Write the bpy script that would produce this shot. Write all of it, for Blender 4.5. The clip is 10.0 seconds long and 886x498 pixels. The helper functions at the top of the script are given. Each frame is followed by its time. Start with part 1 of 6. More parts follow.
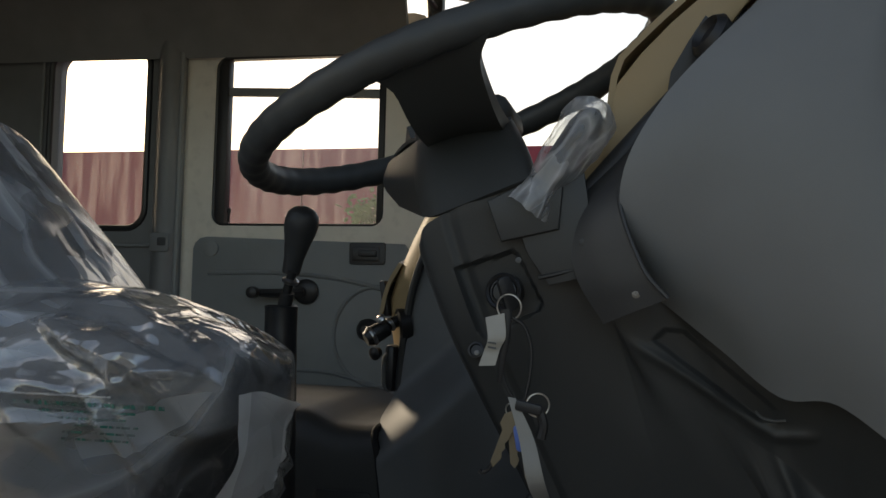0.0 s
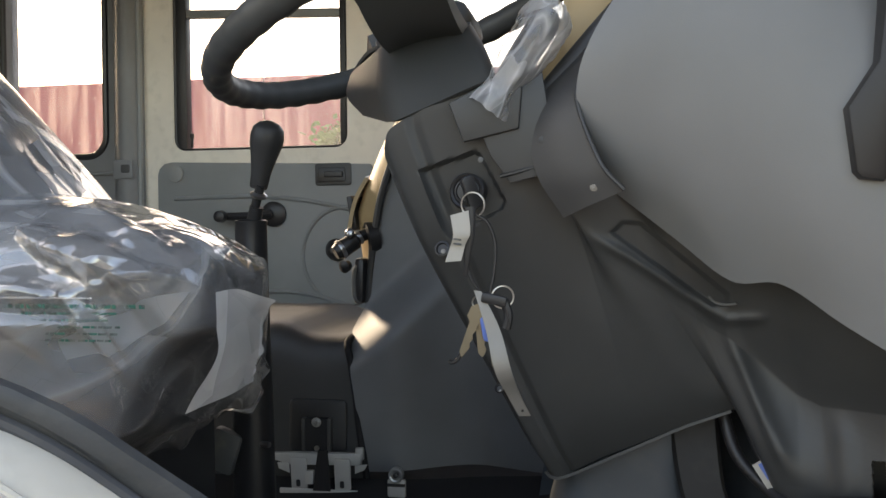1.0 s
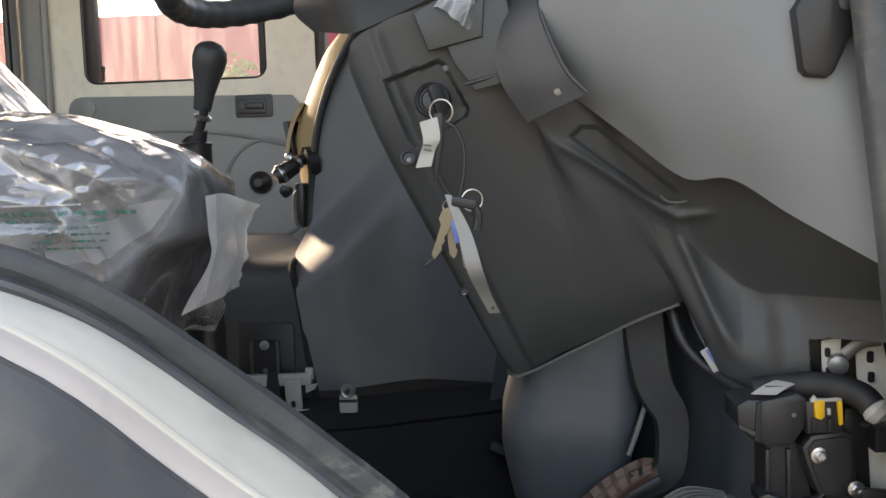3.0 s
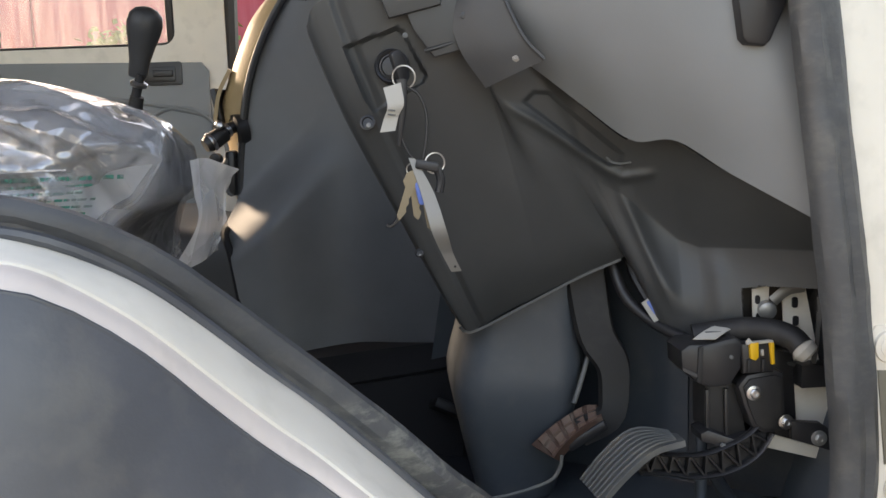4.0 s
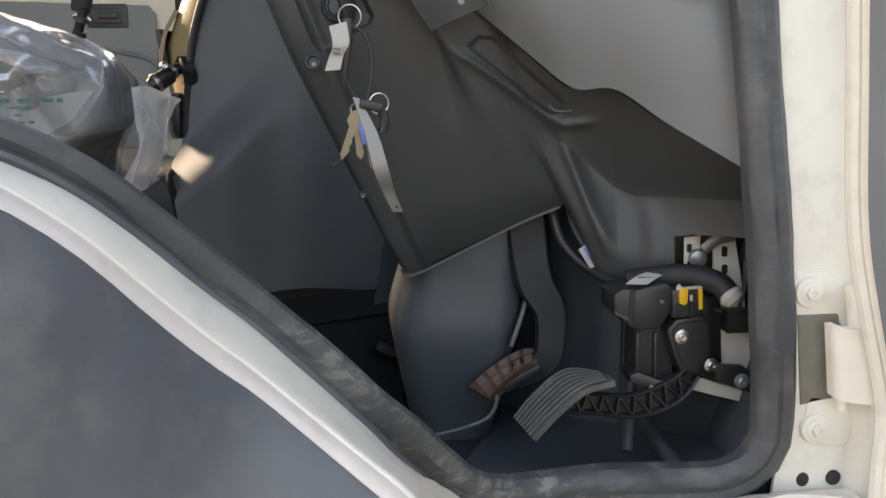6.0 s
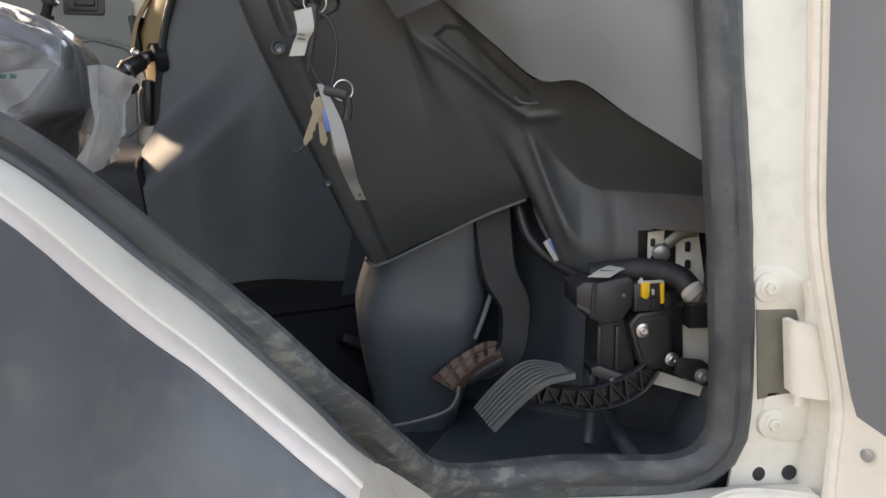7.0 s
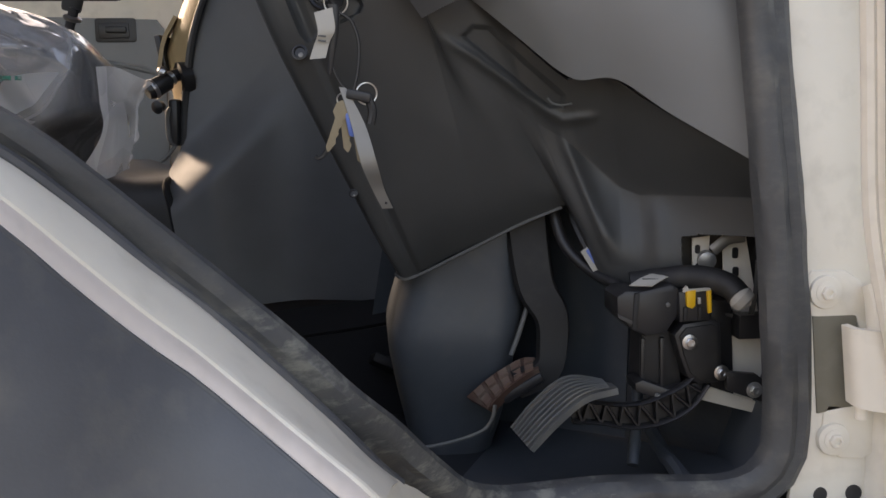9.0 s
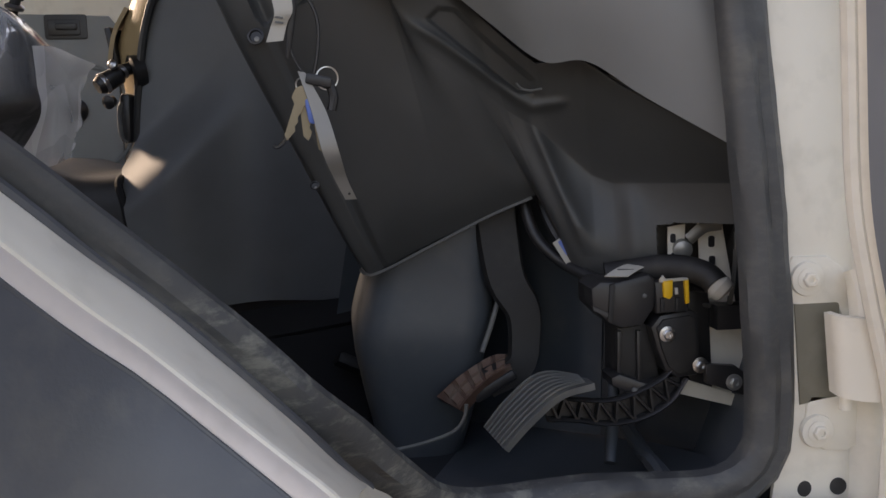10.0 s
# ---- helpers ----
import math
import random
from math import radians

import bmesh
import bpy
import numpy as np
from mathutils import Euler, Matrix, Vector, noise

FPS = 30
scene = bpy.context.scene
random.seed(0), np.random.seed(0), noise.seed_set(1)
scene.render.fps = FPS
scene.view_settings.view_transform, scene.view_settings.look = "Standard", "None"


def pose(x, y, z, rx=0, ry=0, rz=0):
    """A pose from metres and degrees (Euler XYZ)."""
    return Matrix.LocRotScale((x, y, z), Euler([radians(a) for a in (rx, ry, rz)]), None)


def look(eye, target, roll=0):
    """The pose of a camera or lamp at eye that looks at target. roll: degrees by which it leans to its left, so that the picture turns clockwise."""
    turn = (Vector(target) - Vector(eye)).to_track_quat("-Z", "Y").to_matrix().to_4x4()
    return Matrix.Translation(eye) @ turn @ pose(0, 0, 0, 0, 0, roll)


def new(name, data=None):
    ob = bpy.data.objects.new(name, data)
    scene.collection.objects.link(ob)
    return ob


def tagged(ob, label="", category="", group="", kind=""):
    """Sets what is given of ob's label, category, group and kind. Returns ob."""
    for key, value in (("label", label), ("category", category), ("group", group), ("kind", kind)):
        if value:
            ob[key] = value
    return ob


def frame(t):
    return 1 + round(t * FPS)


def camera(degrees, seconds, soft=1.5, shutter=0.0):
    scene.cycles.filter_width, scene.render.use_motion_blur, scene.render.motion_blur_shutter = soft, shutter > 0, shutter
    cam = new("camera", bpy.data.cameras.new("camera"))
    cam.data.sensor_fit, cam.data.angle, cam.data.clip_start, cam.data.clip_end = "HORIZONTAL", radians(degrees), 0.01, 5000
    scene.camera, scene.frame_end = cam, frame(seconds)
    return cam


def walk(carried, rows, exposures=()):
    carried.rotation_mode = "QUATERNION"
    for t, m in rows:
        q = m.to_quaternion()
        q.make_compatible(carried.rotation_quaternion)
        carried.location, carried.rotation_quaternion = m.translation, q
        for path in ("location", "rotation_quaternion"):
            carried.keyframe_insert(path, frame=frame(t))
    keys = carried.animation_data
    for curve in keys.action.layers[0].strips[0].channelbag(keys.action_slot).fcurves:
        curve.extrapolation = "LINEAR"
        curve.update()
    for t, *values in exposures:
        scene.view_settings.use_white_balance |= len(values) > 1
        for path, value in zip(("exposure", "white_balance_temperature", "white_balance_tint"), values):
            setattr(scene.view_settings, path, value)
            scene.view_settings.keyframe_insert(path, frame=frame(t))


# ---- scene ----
cam = camera(52.0, 10.0)
PATH = [
    (0, (-0.255, -0.661, 0.489), (-0.690, 1.288, 0.605), 1.4),
    (0.5, (-0.252, -0.671, 0.476), (-0.631, 1.293, 0.497), 0.7),
    (1, (-0.248, -0.686, 0.465), (-0.612, 1.281, 0.422), -0.5),
    (1.5, (-0.249, -0.695, 0.456), (-0.594, 1.274, 0.384), -1.2),
    (2, (-0.258, -0.706, 0.448), (-0.533, 1.273, 0.353), -0.9),
    (2.5, (-0.274, -0.714, 0.439), (-0.521, 1.266, 0.313), -1.4),
    (4, (-0.378, -0.758, 0.432), (-0.276, 1.224, 0.184), -2.4),
    (4.5, (-0.388, -0.777, 0.429), (-0.254, 1.203, 0.177), -2.6),
    (5, (-0.390, -0.781, 0.424), (-0.194, 1.188, 0.137), -2.3),
    (6.5, (-0.359, -0.775, 0.407), (-0.141, 1.185, 0.074), 0.2),
    (7, (-0.351, -0.779, 0.402), (-0.107, 1.178, 0.072), 0.7),
    (7.5, (-0.343, -0.779, 0.397), (-0.136, 1.175, 0.028), 0.6),
    (8, (-0.341, -0.771, 0.391), (-0.143, 1.192, 0.059), 0.6),
    (8.5, (-0.339, -0.755, 0.385), (-0.177, 1.214, 0.077), 0.2),
    (9, (-0.339, -0.739, 0.377), (-0.179, 1.237, 0.110), -0.7),
    (9.5, (-0.338, -0.722, 0.371), (-0.161, 1.250, 0.093), -1.3),
    (10, (-0.339, -0.702, 0.362), (-0.100, 1.266, 0.101), -1.3),
]
EXPOSURES = [(0.0, 1.08, 8250, 11), (0.5, 2.05, 8550, 14), (1.0, 2.66, 8750, 16), (2.5, 2.98, 8850, 18), (5.0, 2.88, 8850, 19), (7.5, 2.85, 8850, 20), (8.5, 2.60, 8850, 22), (9.0, 2.35, 8750, 23), (10.0, 2.1, 8650, 24)]
walk(cam, [(t, look(eye, target, roll)) for t, eye, target, roll in PATH], EXPOSURES)

# ---- light ----
SUN_DIR = Vector((-1.40, 1.00, 0.72)).normalized()
world = bpy.data.worlds.new("sky")
scene.world = world
world.use_nodes = True
wn = world.node_tree.nodes
sky = wn.new("ShaderNodeTexSky")
sky.sky_type = "NISHITA"
sky.sun_disc = False
sky.sun_elevation = math.asin(SUN_DIR.z)
sky.sun_rotation = math.atan2(SUN_DIR.x, SUN_DIR.y)
sky.air_density, sky.dust_density = 1.0, 3.0
wn["Background"].inputs["Strength"].default_value = 0.13
world.node_tree.links.new(sky.outputs["Color"], wn["Background"].inputs["Color"])
sun = new("sun", bpy.data.lights.new("sun", "SUN"))
sun.data.energy, sun.data.angle, sun.data.color = 1.7, radians(10.0), (1.0, 0.92, 0.80)
sun.matrix_world = look(SUN_DIR * 20, (0, 0, 0))


# ---- materials ----
def mat_base(name):
    m = bpy.data.materials.new(name)
    m.use_nodes = True
    nt = m.node_tree
    return m, nt, nt.nodes["Principled BSDF"]


def plastic(name, colour, rough=0.5, grain=900.0, bump=0.15, wear=0.12, metal=0.0, dust=0.0, scuff=0.0):
    """Moulded surface: fine leather grain, broad blotches, a little dust."""
    m, nt, b = mat_base(name)
    n, l = nt.nodes, nt.links
    co = n.new("ShaderNodeTexCoord")
    big, small = n.new("ShaderNodeTexNoise"), n.new("ShaderNodeTexNoise")
    big.inputs["Scale"].default_value, small.inputs["Scale"].default_value = 9.0, grain
    big.inputs["Detail"].default_value, small.inputs["Detail"].default_value = 6.0, 3.0
    for k in (big, small):
        l.new(co.outputs["Object"], k.inputs["Vector"])
    ramp = n.new("ShaderNodeMapRange")
    ramp.inputs["From Min"].default_value, ramp.inputs["From Max"].default_value = 0.3, 0.7
    ramp.inputs["To Min"].default_value, ramp.inputs["To Max"].default_value = 1 - wear, 1 + wear
    l.new(big.outputs["Fac"], ramp.inputs["Value"])
    mul = n.new("ShaderNodeMix")
    mul.data_type, mul.blend_type = "RGBA", "MULTIPLY"
    mul.inputs[0].default_value = 1.0
    mul.inputs[6].default_value = (*colour, 1)
    l.new(ramp.outputs["Result"], mul.inputs[7])
    last = mul.outputs[2]
    if dust:
        fine = n.new("ShaderNodeTexNoise")
        fine.inputs["Scale"].default_value, fine.inputs["Detail"].default_value = 38.0, 9.0
        l.new(co.outputs["Object"], fine.inputs["Vector"])
        dr = n.new("ShaderNodeMapRange")
        dr.inputs["From Min"].default_value, dr.inputs["From Max"].default_value = 0.52, 0.75
        dr.inputs["To Max"].default_value = dust
        l.new(fine.outputs["Fac"], dr.inputs["Value"])
        dm = n.new("ShaderNodeMix")
        dm.data_type = "RGBA"
        l.new(dr.outputs["Result"], dm.inputs[0])
        l.new(last, dm.inputs[6])
        dm.inputs[7].default_value = (0.30, 0.28, 0.23, 1)
        last = dm.outputs[2]
    if scuff:
        mp, sc = n.new("ShaderNodeMapping"), n.new("ShaderNodeTexNoise")
        mp.inputs["Rotation"].default_value, mp.inputs["Scale"].default_value = (0, 0.8, 0), (1.0, 1.0, 2.2)
        sc.inputs["Scale"].default_value, sc.inputs["Detail"].default_value, sc.inputs["Roughness"].default_value = 48.0, 12.0, 0.68
        l.new(co.outputs["Object"], mp.inputs["Vector"])
        l.new(mp.outputs["Vector"], sc.inputs["Vector"])
        gate, sr, sm = n.new("ShaderNodeMath"), n.new("ShaderNodeMapRange"), n.new("ShaderNodeMix")
        gate.operation, gate.inputs[1].default_value = "MULTIPLY_ADD", 0.55
        l.new(big.outputs["Fac"], gate.inputs[0])
        l.new(sc.outputs["Fac"], gate.inputs[2])
        side, sep, mulx = n.new("ShaderNodeMapRange"), n.new("ShaderNodeSeparateXYZ"), n.new("ShaderNodeMath")
        l.new(co.outputs["Object"], sep.inputs[0])
        l.new(sep.outputs["X"], side.inputs["Value"])
        side.inputs["From Min"].default_value, side.inputs["From Max"].default_value = -0.12, -0.02      # trodden along the step, clean on the pillar
        side.inputs["To Min"].default_value, side.inputs["To Max"].default_value = 1.0, 0.12
        high, both = n.new("ShaderNodeMapRange"), n.new("ShaderNodeMath")
        l.new(sep.outputs["X"], high.inputs["Value"])
        high.inputs["From Min"].default_value, high.inputs["From Max"].default_value = -0.425, -0.395      # no foot reaches higher up the arch
        high.inputs["To Min"].default_value, high.inputs["To Max"].default_value = 0.08, 1.0
        mulx.operation = both.operation = "MULTIPLY"
        l.new(side.outputs["Result"], both.inputs[0])
        l.new(high.outputs["Result"], both.inputs[1])
        l.new(both.outputs[0], mulx.inputs[1])
        sr.inputs["From Min"].default_value, sr.inputs["From Max"].default_value, sr.inputs["To Max"].default_value = 0.77, 0.92, scuff
        l.new(gate.outputs[0], sr.inputs["Value"])
        sm.data_type = "RGBA"
        l.new(sr.outputs["Result"], mulx.inputs[0])
        l.new(mulx.outputs[0], sm.inputs[0])
        l.new(last, sm.inputs[6])
        sm.inputs[7].default_value = (0.33, 0.335, 0.29, 1)
        last = sm.outputs[2]
    l.new(last, b.inputs["Base Color"])
    rr = n.new("ShaderNodeMapRange")
    rr.inputs["To Min"].default_value, rr.inputs["To Max"].default_value = max(rough - 0.1, 0.02), min(rough + 0.1, 1)
    l.new(big.outputs["Fac"], rr.inputs["Value"])
    l.new(rr.outputs["Result"], b.inputs["Roughness"])
    b.inputs["Metallic"].default_value = metal
    bp = n.new("ShaderNodeBump")
    bp.inputs["Strength"].default_value, bp.inputs["Distance"].default_value = bump, 0.0006
    l.new(small.outputs["Fac"], bp.inputs["Height"])
    l.new(bp.outputs["Normal"], b.inputs["Normal"])
    return m


def glass_mat():
    """Window glass with dried rain spots and a film of dust."""
    m, nt, b = mat_base("dusty_glass")
    n, l = nt.nodes, nt.links
    co = n.new("ShaderNodeTexCoord")
    spots, film = n.new("ShaderNodeTexVoronoi"), n.new("ShaderNodeTexNoise")
    spots.inputs["Scale"].default_value, film.inputs["Scale"].default_value = 55.0, 5.0
    st = n.new("ShaderNodeMapping")
    st.inputs["Scale"].default_value = (9.0, 9.0, 0.7)
    l.new(co.outputs["Object"], spots.inputs["Vector"])
    l.new(co.outputs["Object"], st.inputs["Vector"])
    l.new(st.outputs["Vector"], film.inputs["Vector"])
    a = n.new("ShaderNodeMapRange")
    a.inputs["From Min"].default_value, a.inputs["From Max"].default_value = 0.10, 0.16
    a.inputs["To Min"].default_value, a.inputs["To Max"].default_value = 0.26, 0.0
    l.new(spots.outputs["Distance"], a.inputs["Value"])
    c = n.new("ShaderNodeMapRange")
    c.inputs["From Min"].default_value, c.inputs["From Max"].default_value = 0.45, 0.75
    c.inputs["To Min"].default_value, c.inputs["To Max"].default_value = 0.03, 0.12
    l.new(film.outputs["Fac"], c.inputs["Value"])
    mx = n.new("ShaderNodeMath")
    mx.operation = "MAXIMUM"
    l.new(a.outputs["Result"], mx.inputs[0])
    l.new(c.outputs["Result"], mx.inputs[1])
    clear, dirt, gl = n.new("ShaderNodeBsdfTransparent"), n.new("ShaderNodeBsdfTranslucent"), n.new("ShaderNodeBsdfGlossy")
    dirt.inputs["Color"].default_value = (0.72, 0.70, 0.70, 1)
    gl.inputs["Roughness"].default_value = 0.02
    m1, m2, fr = n.new("ShaderNodeMixShader"), n.new("ShaderNodeMixShader"), n.new("ShaderNodeFresnel")
    l.new(mx.outputs[0], m1.inputs[0])
    l.new(clear.outputs[0], m1.inputs[1])
    l.new(dirt.outputs[0], m1.inputs[2])
    l.new(fr.outputs[0], m2.inputs[0])
    l.new(m1.outputs[0], m2.inputs[1])
    l.new(gl.outputs[0], m2.inputs[2])
    l.new(m2.outputs[0], n["Material Output"].inputs["Surface"])
    return m


def stretched_mat(name, milk, dirs, gloss=0.2, ridge=0.25, rough=0.16, relief=0.006, sheen=0.6, through_light=0.1):
    """Polythene pulled into folds that run along one direction: clear between, whitish where it gathers."""
    m, nt, b = mat_base(name)
    n, l = nt.nodes, nt.links
    co, cl, warp, xyz = n.new("ShaderNodeTexCoord"), n.new("ShaderNodeTexNoise"), n.new("ShaderNodeVectorMath"), n.new("ShaderNodeCombineXYZ")
    cl.inputs["Scale"].default_value, cl.inputs["Detail"].default_value = 5.0, 2.0
    l.new(co.outputs["Object"], cl.inputs["Vector"])
    warp.operation, warp.inputs[1].default_value = "MULTIPLY_ADD", (0.07, 0.07, 0.07)
    l.new(cl.outputs["Color"], warp.inputs[0])
    l.new(co.outputs["Object"], warp.inputs[2])
    for i, v in enumerate(dirs):
        dot = n.new("ShaderNodeVectorMath")
        dot.operation, dot.inputs[1].default_value = "DOT_PRODUCT", v
        l.new(warp.outputs[0], dot.inputs[0])
        l.new(dot.outputs["Value"], xyz.inputs[i])
    folds = []
    for scale, k in ((1.0, 9.0), (2.7, 7.0)):
        no, dv, ab, mr = n.new("ShaderNodeTexNoise"), n.new("ShaderNodeMath"), n.new("ShaderNodeMath"), n.new("ShaderNodeMapRange")
        no.inputs["Scale"].default_value, no.inputs["Detail"].default_value = scale, 1.5
        l.new(xyz.outputs[0], no.inputs["Vector"])
        dv.operation, dv.inputs[1].default_value, ab.operation = "SUBTRACT", 0.5, "ABSOLUTE"
        l.new(no.outputs["Fac"], dv.inputs[0])
        l.new(dv.outputs[0], ab.inputs[0])
        mr.inputs["From Min"].default_value, mr.inputs["From Max"].default_value = 0.0, 1.0 / k
        mr.inputs["To Min"].default_value, mr.inputs["To Max"].default_value = 1.0, 0.0
        l.new(ab.outputs[0], mr.inputs["Value"])
        folds.append(mr.outputs["Result"])
    high, pw, lo, sm = n.new("ShaderNodeMath"), n.new("ShaderNodeMath"), n.new("ShaderNodeMapRange"), n.new("ShaderNodeMath")
    high.operation, high.inputs[1].default_value = "MULTIPLY_ADD", 0.45
    l.new(folds[1], high.inputs[0])
    l.new(folds[0], high.inputs[2])
    # crumpled flats between the folds
    last = high.outputs[0]
    for scale, gain in ((12.0, 120.0), (27.0, 55.0)):
        vo, rel, cen, dot, acc = n.new("ShaderNodeTexVoronoi"), n.new("ShaderNodeVectorMath"), n.new("ShaderNodeVectorMath"), n.new("ShaderNodeVectorMath"), n.new("ShaderNodeMath")
        vo.inputs["Scale"].default_value = scale
        l.new(warp.outputs[0], vo.inputs["Vector"])
        rel.operation, cen.operation, dot.operation, acc.operation = "SUBTRACT", "SUBTRACT", "DOT_PRODUCT", "MULTIPLY_ADD"
        l.new(warp.outputs[0], rel.inputs[0])
        l.new(vo.outputs["Position"], rel.inputs[1])
        l.new(vo.outputs["Color"], cen.inputs[0])
        cen.inputs[1].default_value = (0.5, 0.5, 0.5)
        l.new(rel.outputs[0], dot.inputs[0])
        l.new(cen.outputs[0], dot.inputs[1])
        acc.inputs[1].default_value = gain
        l.new(dot.outputs["Value"], acc.inputs[0])
        l.new(last, acc.inputs[2])
        last = acc.outputs[0]
    bp = n.new("ShaderNodeBump")
    bp.inputs["Strength"].default_value, bp.inputs["Distance"].default_value = 0.9, relief
    l.new(last, bp.inputs["Height"])
    # sky reflections put into the colour: patches with sharp borders, some clear, some whitish
    cells, tone, many = n.new("ShaderNodeTexVoronoi"), n.new("ShaderNodeMapRange"), n.new("ShaderNodeMath")
    cells.inputs["Scale"].default_value = 1.9
    l.new(xyz.outputs[0], cells.inputs["Vector"])
    tone.inputs["From Min"].default_value, tone.inputs["From Max"].default_value = 0.15, 0.85
    tone.inputs["To Min"].default_value, tone.inputs["To Max"].default_value = 0.5, 1.4
    l.new(cells.outputs["Color"], tone.inputs["Value"])
    many.operation = "MULTIPLY"
    l.new(tone.outputs["Result"], many.inputs[1])
    pw.operation, pw.inputs[1].default_value = "POWER", 4.0
    l.new(folds[0], pw.inputs[0])
    lo.inputs["From Min"].default_value, lo.inputs["From Max"].default_value = 0.35, 0.66
    lo.inputs["To Min"].default_value, lo.inputs["To Max"].default_value = milk * 0.55, milk * 1.6
    l.new(cl.outputs["Fac"], lo.inputs["Value"])
    sm.operation, sm.inputs[1].default_value = "MULTIPLY_ADD", ridge
    l.new(pw.outputs[0], sm.inputs[0])
    l.new(lo.outputs["Result"], many.inputs[0])
    l.new(many.outputs[0], sm.inputs[2])
    t, g, d = n.new("ShaderNodeBsdfTransparent"), n.new("ShaderNodeBsdfGlossy"), n.new("ShaderNodeBsdfDiffuse")
    d.inputs["Color"].default_value = (0.82, 0.83, 0.85, 1)
    g.inputs["Roughness"].default_value = rough
    m1, m2, fr, mx = n.new("ShaderNodeMixShader"), n.new("ShaderNodeMixShader"), n.new("ShaderNodeLayerWeight"), n.new("ShaderNodeMath")
    for node in (g, d, fr):
        l.new(bp.outputs["Normal"], node.inputs["Normal"])
    fp = n.new("ShaderNodeMath")
    fp.operation, fp.inputs[1].default_value = "POWER", 3.5
    l.new(fr.outputs["Facing"], fp.inputs[0])
    mx.operation, mx.inputs[1].default_value, mx.inputs[2].default_value = "MULTIPLY_ADD", sheen, gloss
    l.new(fp.outputs[0], mx.inputs[0])
    l.new(sm.outputs[0], m1.inputs[0])
    tl, m3 = n.new("ShaderNodeBsdfTranslucent"), n.new("ShaderNodeMixShader")
    tl.inputs["Color"].default_value, m3.inputs[0].default_value = (0.82, 0.83, 0.85, 1), through_light
    l.new(bp.outputs["Normal"], tl.inputs["Normal"])
    l.new(d.outputs[0], m3.inputs[1])
    l.new(tl.outputs[0], m3.inputs[2])
    l.new(t.outputs[0], m1.inputs[1])
    l.new(m3.outputs[0], m1.inputs[2])
    l.new(mx.outputs[0], m2.inputs[0])
    l.new(m1.outputs[0], m2.inputs[1])
    l.new(g.outputs[0], m2.inputs[2])
    l.new(m2.outputs[0], n["Material Output"].inputs["Surface"])
    return m


def faded_ink(name, colour, cover):
    """Thin print on clear film, rubbed away in places."""
    m, nt, b = mat_base(name)
    n, l = nt.nodes, nt.links
    co, no, mr = n.new("ShaderNodeTexCoord"), n.new("ShaderNodeTexNoise"), n.new("ShaderNodeMapRange")
    no.inputs["Scale"].default_value, no.inputs["Detail"].default_value = 90.0, 4.0
    l.new(co.outputs["Object"], no.inputs["Vector"])
    mr.inputs["From Min"].default_value, mr.inputs["From Max"].default_value = 0.35, 0.62
    mr.inputs["To Min"].default_value, mr.inputs["To Max"].default_value = 0.1, cover
    l.new(no.outputs["Fac"], mr.inputs["Value"])
    b.inputs["Base Color"].default_value, b.inputs["Roughness"].default_value = (*colour, 1), 0.5
    t, mx = n.new("ShaderNodeBsdfTransparent"), n.new("ShaderNodeMixShader")
    l.new(mr.outputs["Result"], mx.inputs[0])
    l.new(t.outputs[0], mx.inputs[1])
    l.new(b.outputs[0], mx.inputs[2])
    l.new(mx.outputs[0], n["Material Output"].inputs["Surface"])
    return m


def wall_mat():
    """Maroon painted sheet with pale runs of dirt."""
    m, nt, b = mat_base("maroon_paint")
    n, l = nt.nodes, nt.links
    co, mp, no = n.new("ShaderNodeTexCoord"), n.new("ShaderNodeMapping"), n.new("ShaderNodeTexNoise")
    mp.inputs["Scale"].default_value = (6.0, 6.0, 0.5)
    no.inputs["Scale"].default_value, no.inputs["Detail"].default_value = 2.0, 8.0
    l.new(co.outputs["Object"], mp.inputs["Vector"])
    l.new(mp.outputs["Vector"], no.inputs["Vector"])
    r = n.new("ShaderNodeValToRGB")
    r.color_ramp.elements[0].position, r.color_ramp.elements[0].color = 0.45, (0.30, 0.035, 0.055, 1)
    r.color_ramp.elements[1].position, r.color_ramp.elements[1].color = 0.85, (0.40, 0.11, 0.13, 1)
    l.new(no.outputs["Fac"], r.inputs["Fac"])
    l.new(r.outputs["Color"], b.inputs["Base Color"])
    b.inputs["Roughness"].default_value = 0.6
    return m


DARK = plastic("charcoal_plastic", (0.046, 0.047, 0.049), 0.48, dust=0.02)
CONSOLE = plastic("blue_charcoal_plastic", (0.150, 0.157, 0.165), 0.48, dust=0.02)
RIM = plastic("soft_black_rim", (0.055, 0.058, 0.058), 0.5)
VISOR = plastic("grey_green_vinyl", (0.16, 0.17, 0.13), 0.6)
KNEE = plastic("charcoal_panel_plastic", (0.049, 0.0515, 0.0525), 0.44, dust=0.01)
GREY = plastic("mid_grey_plastic", (0.185, 0.194, 0.200), 0.40, wear=0.06)
BLUEDARK = plastic("blue_black_moulding", (0.058, 0.069, 0.081), 0.45, dust=0.06)
ARMBLACK = plastic("matt_black_coating", (0.014, 0.014, 0.015), 0.62, grain=200, wear=0.3, dust=0.05)
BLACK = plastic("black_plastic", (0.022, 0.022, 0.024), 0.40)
RAILBLACK = plastic("matt_black_rail", (0.010, 0.010, 0.012), 0.8)
MAT_FLOOR = plastic("black_rubber_mat", (0.022, 0.025, 0.030), 0.6, grain=300, bump=0.4, dust=0.03)
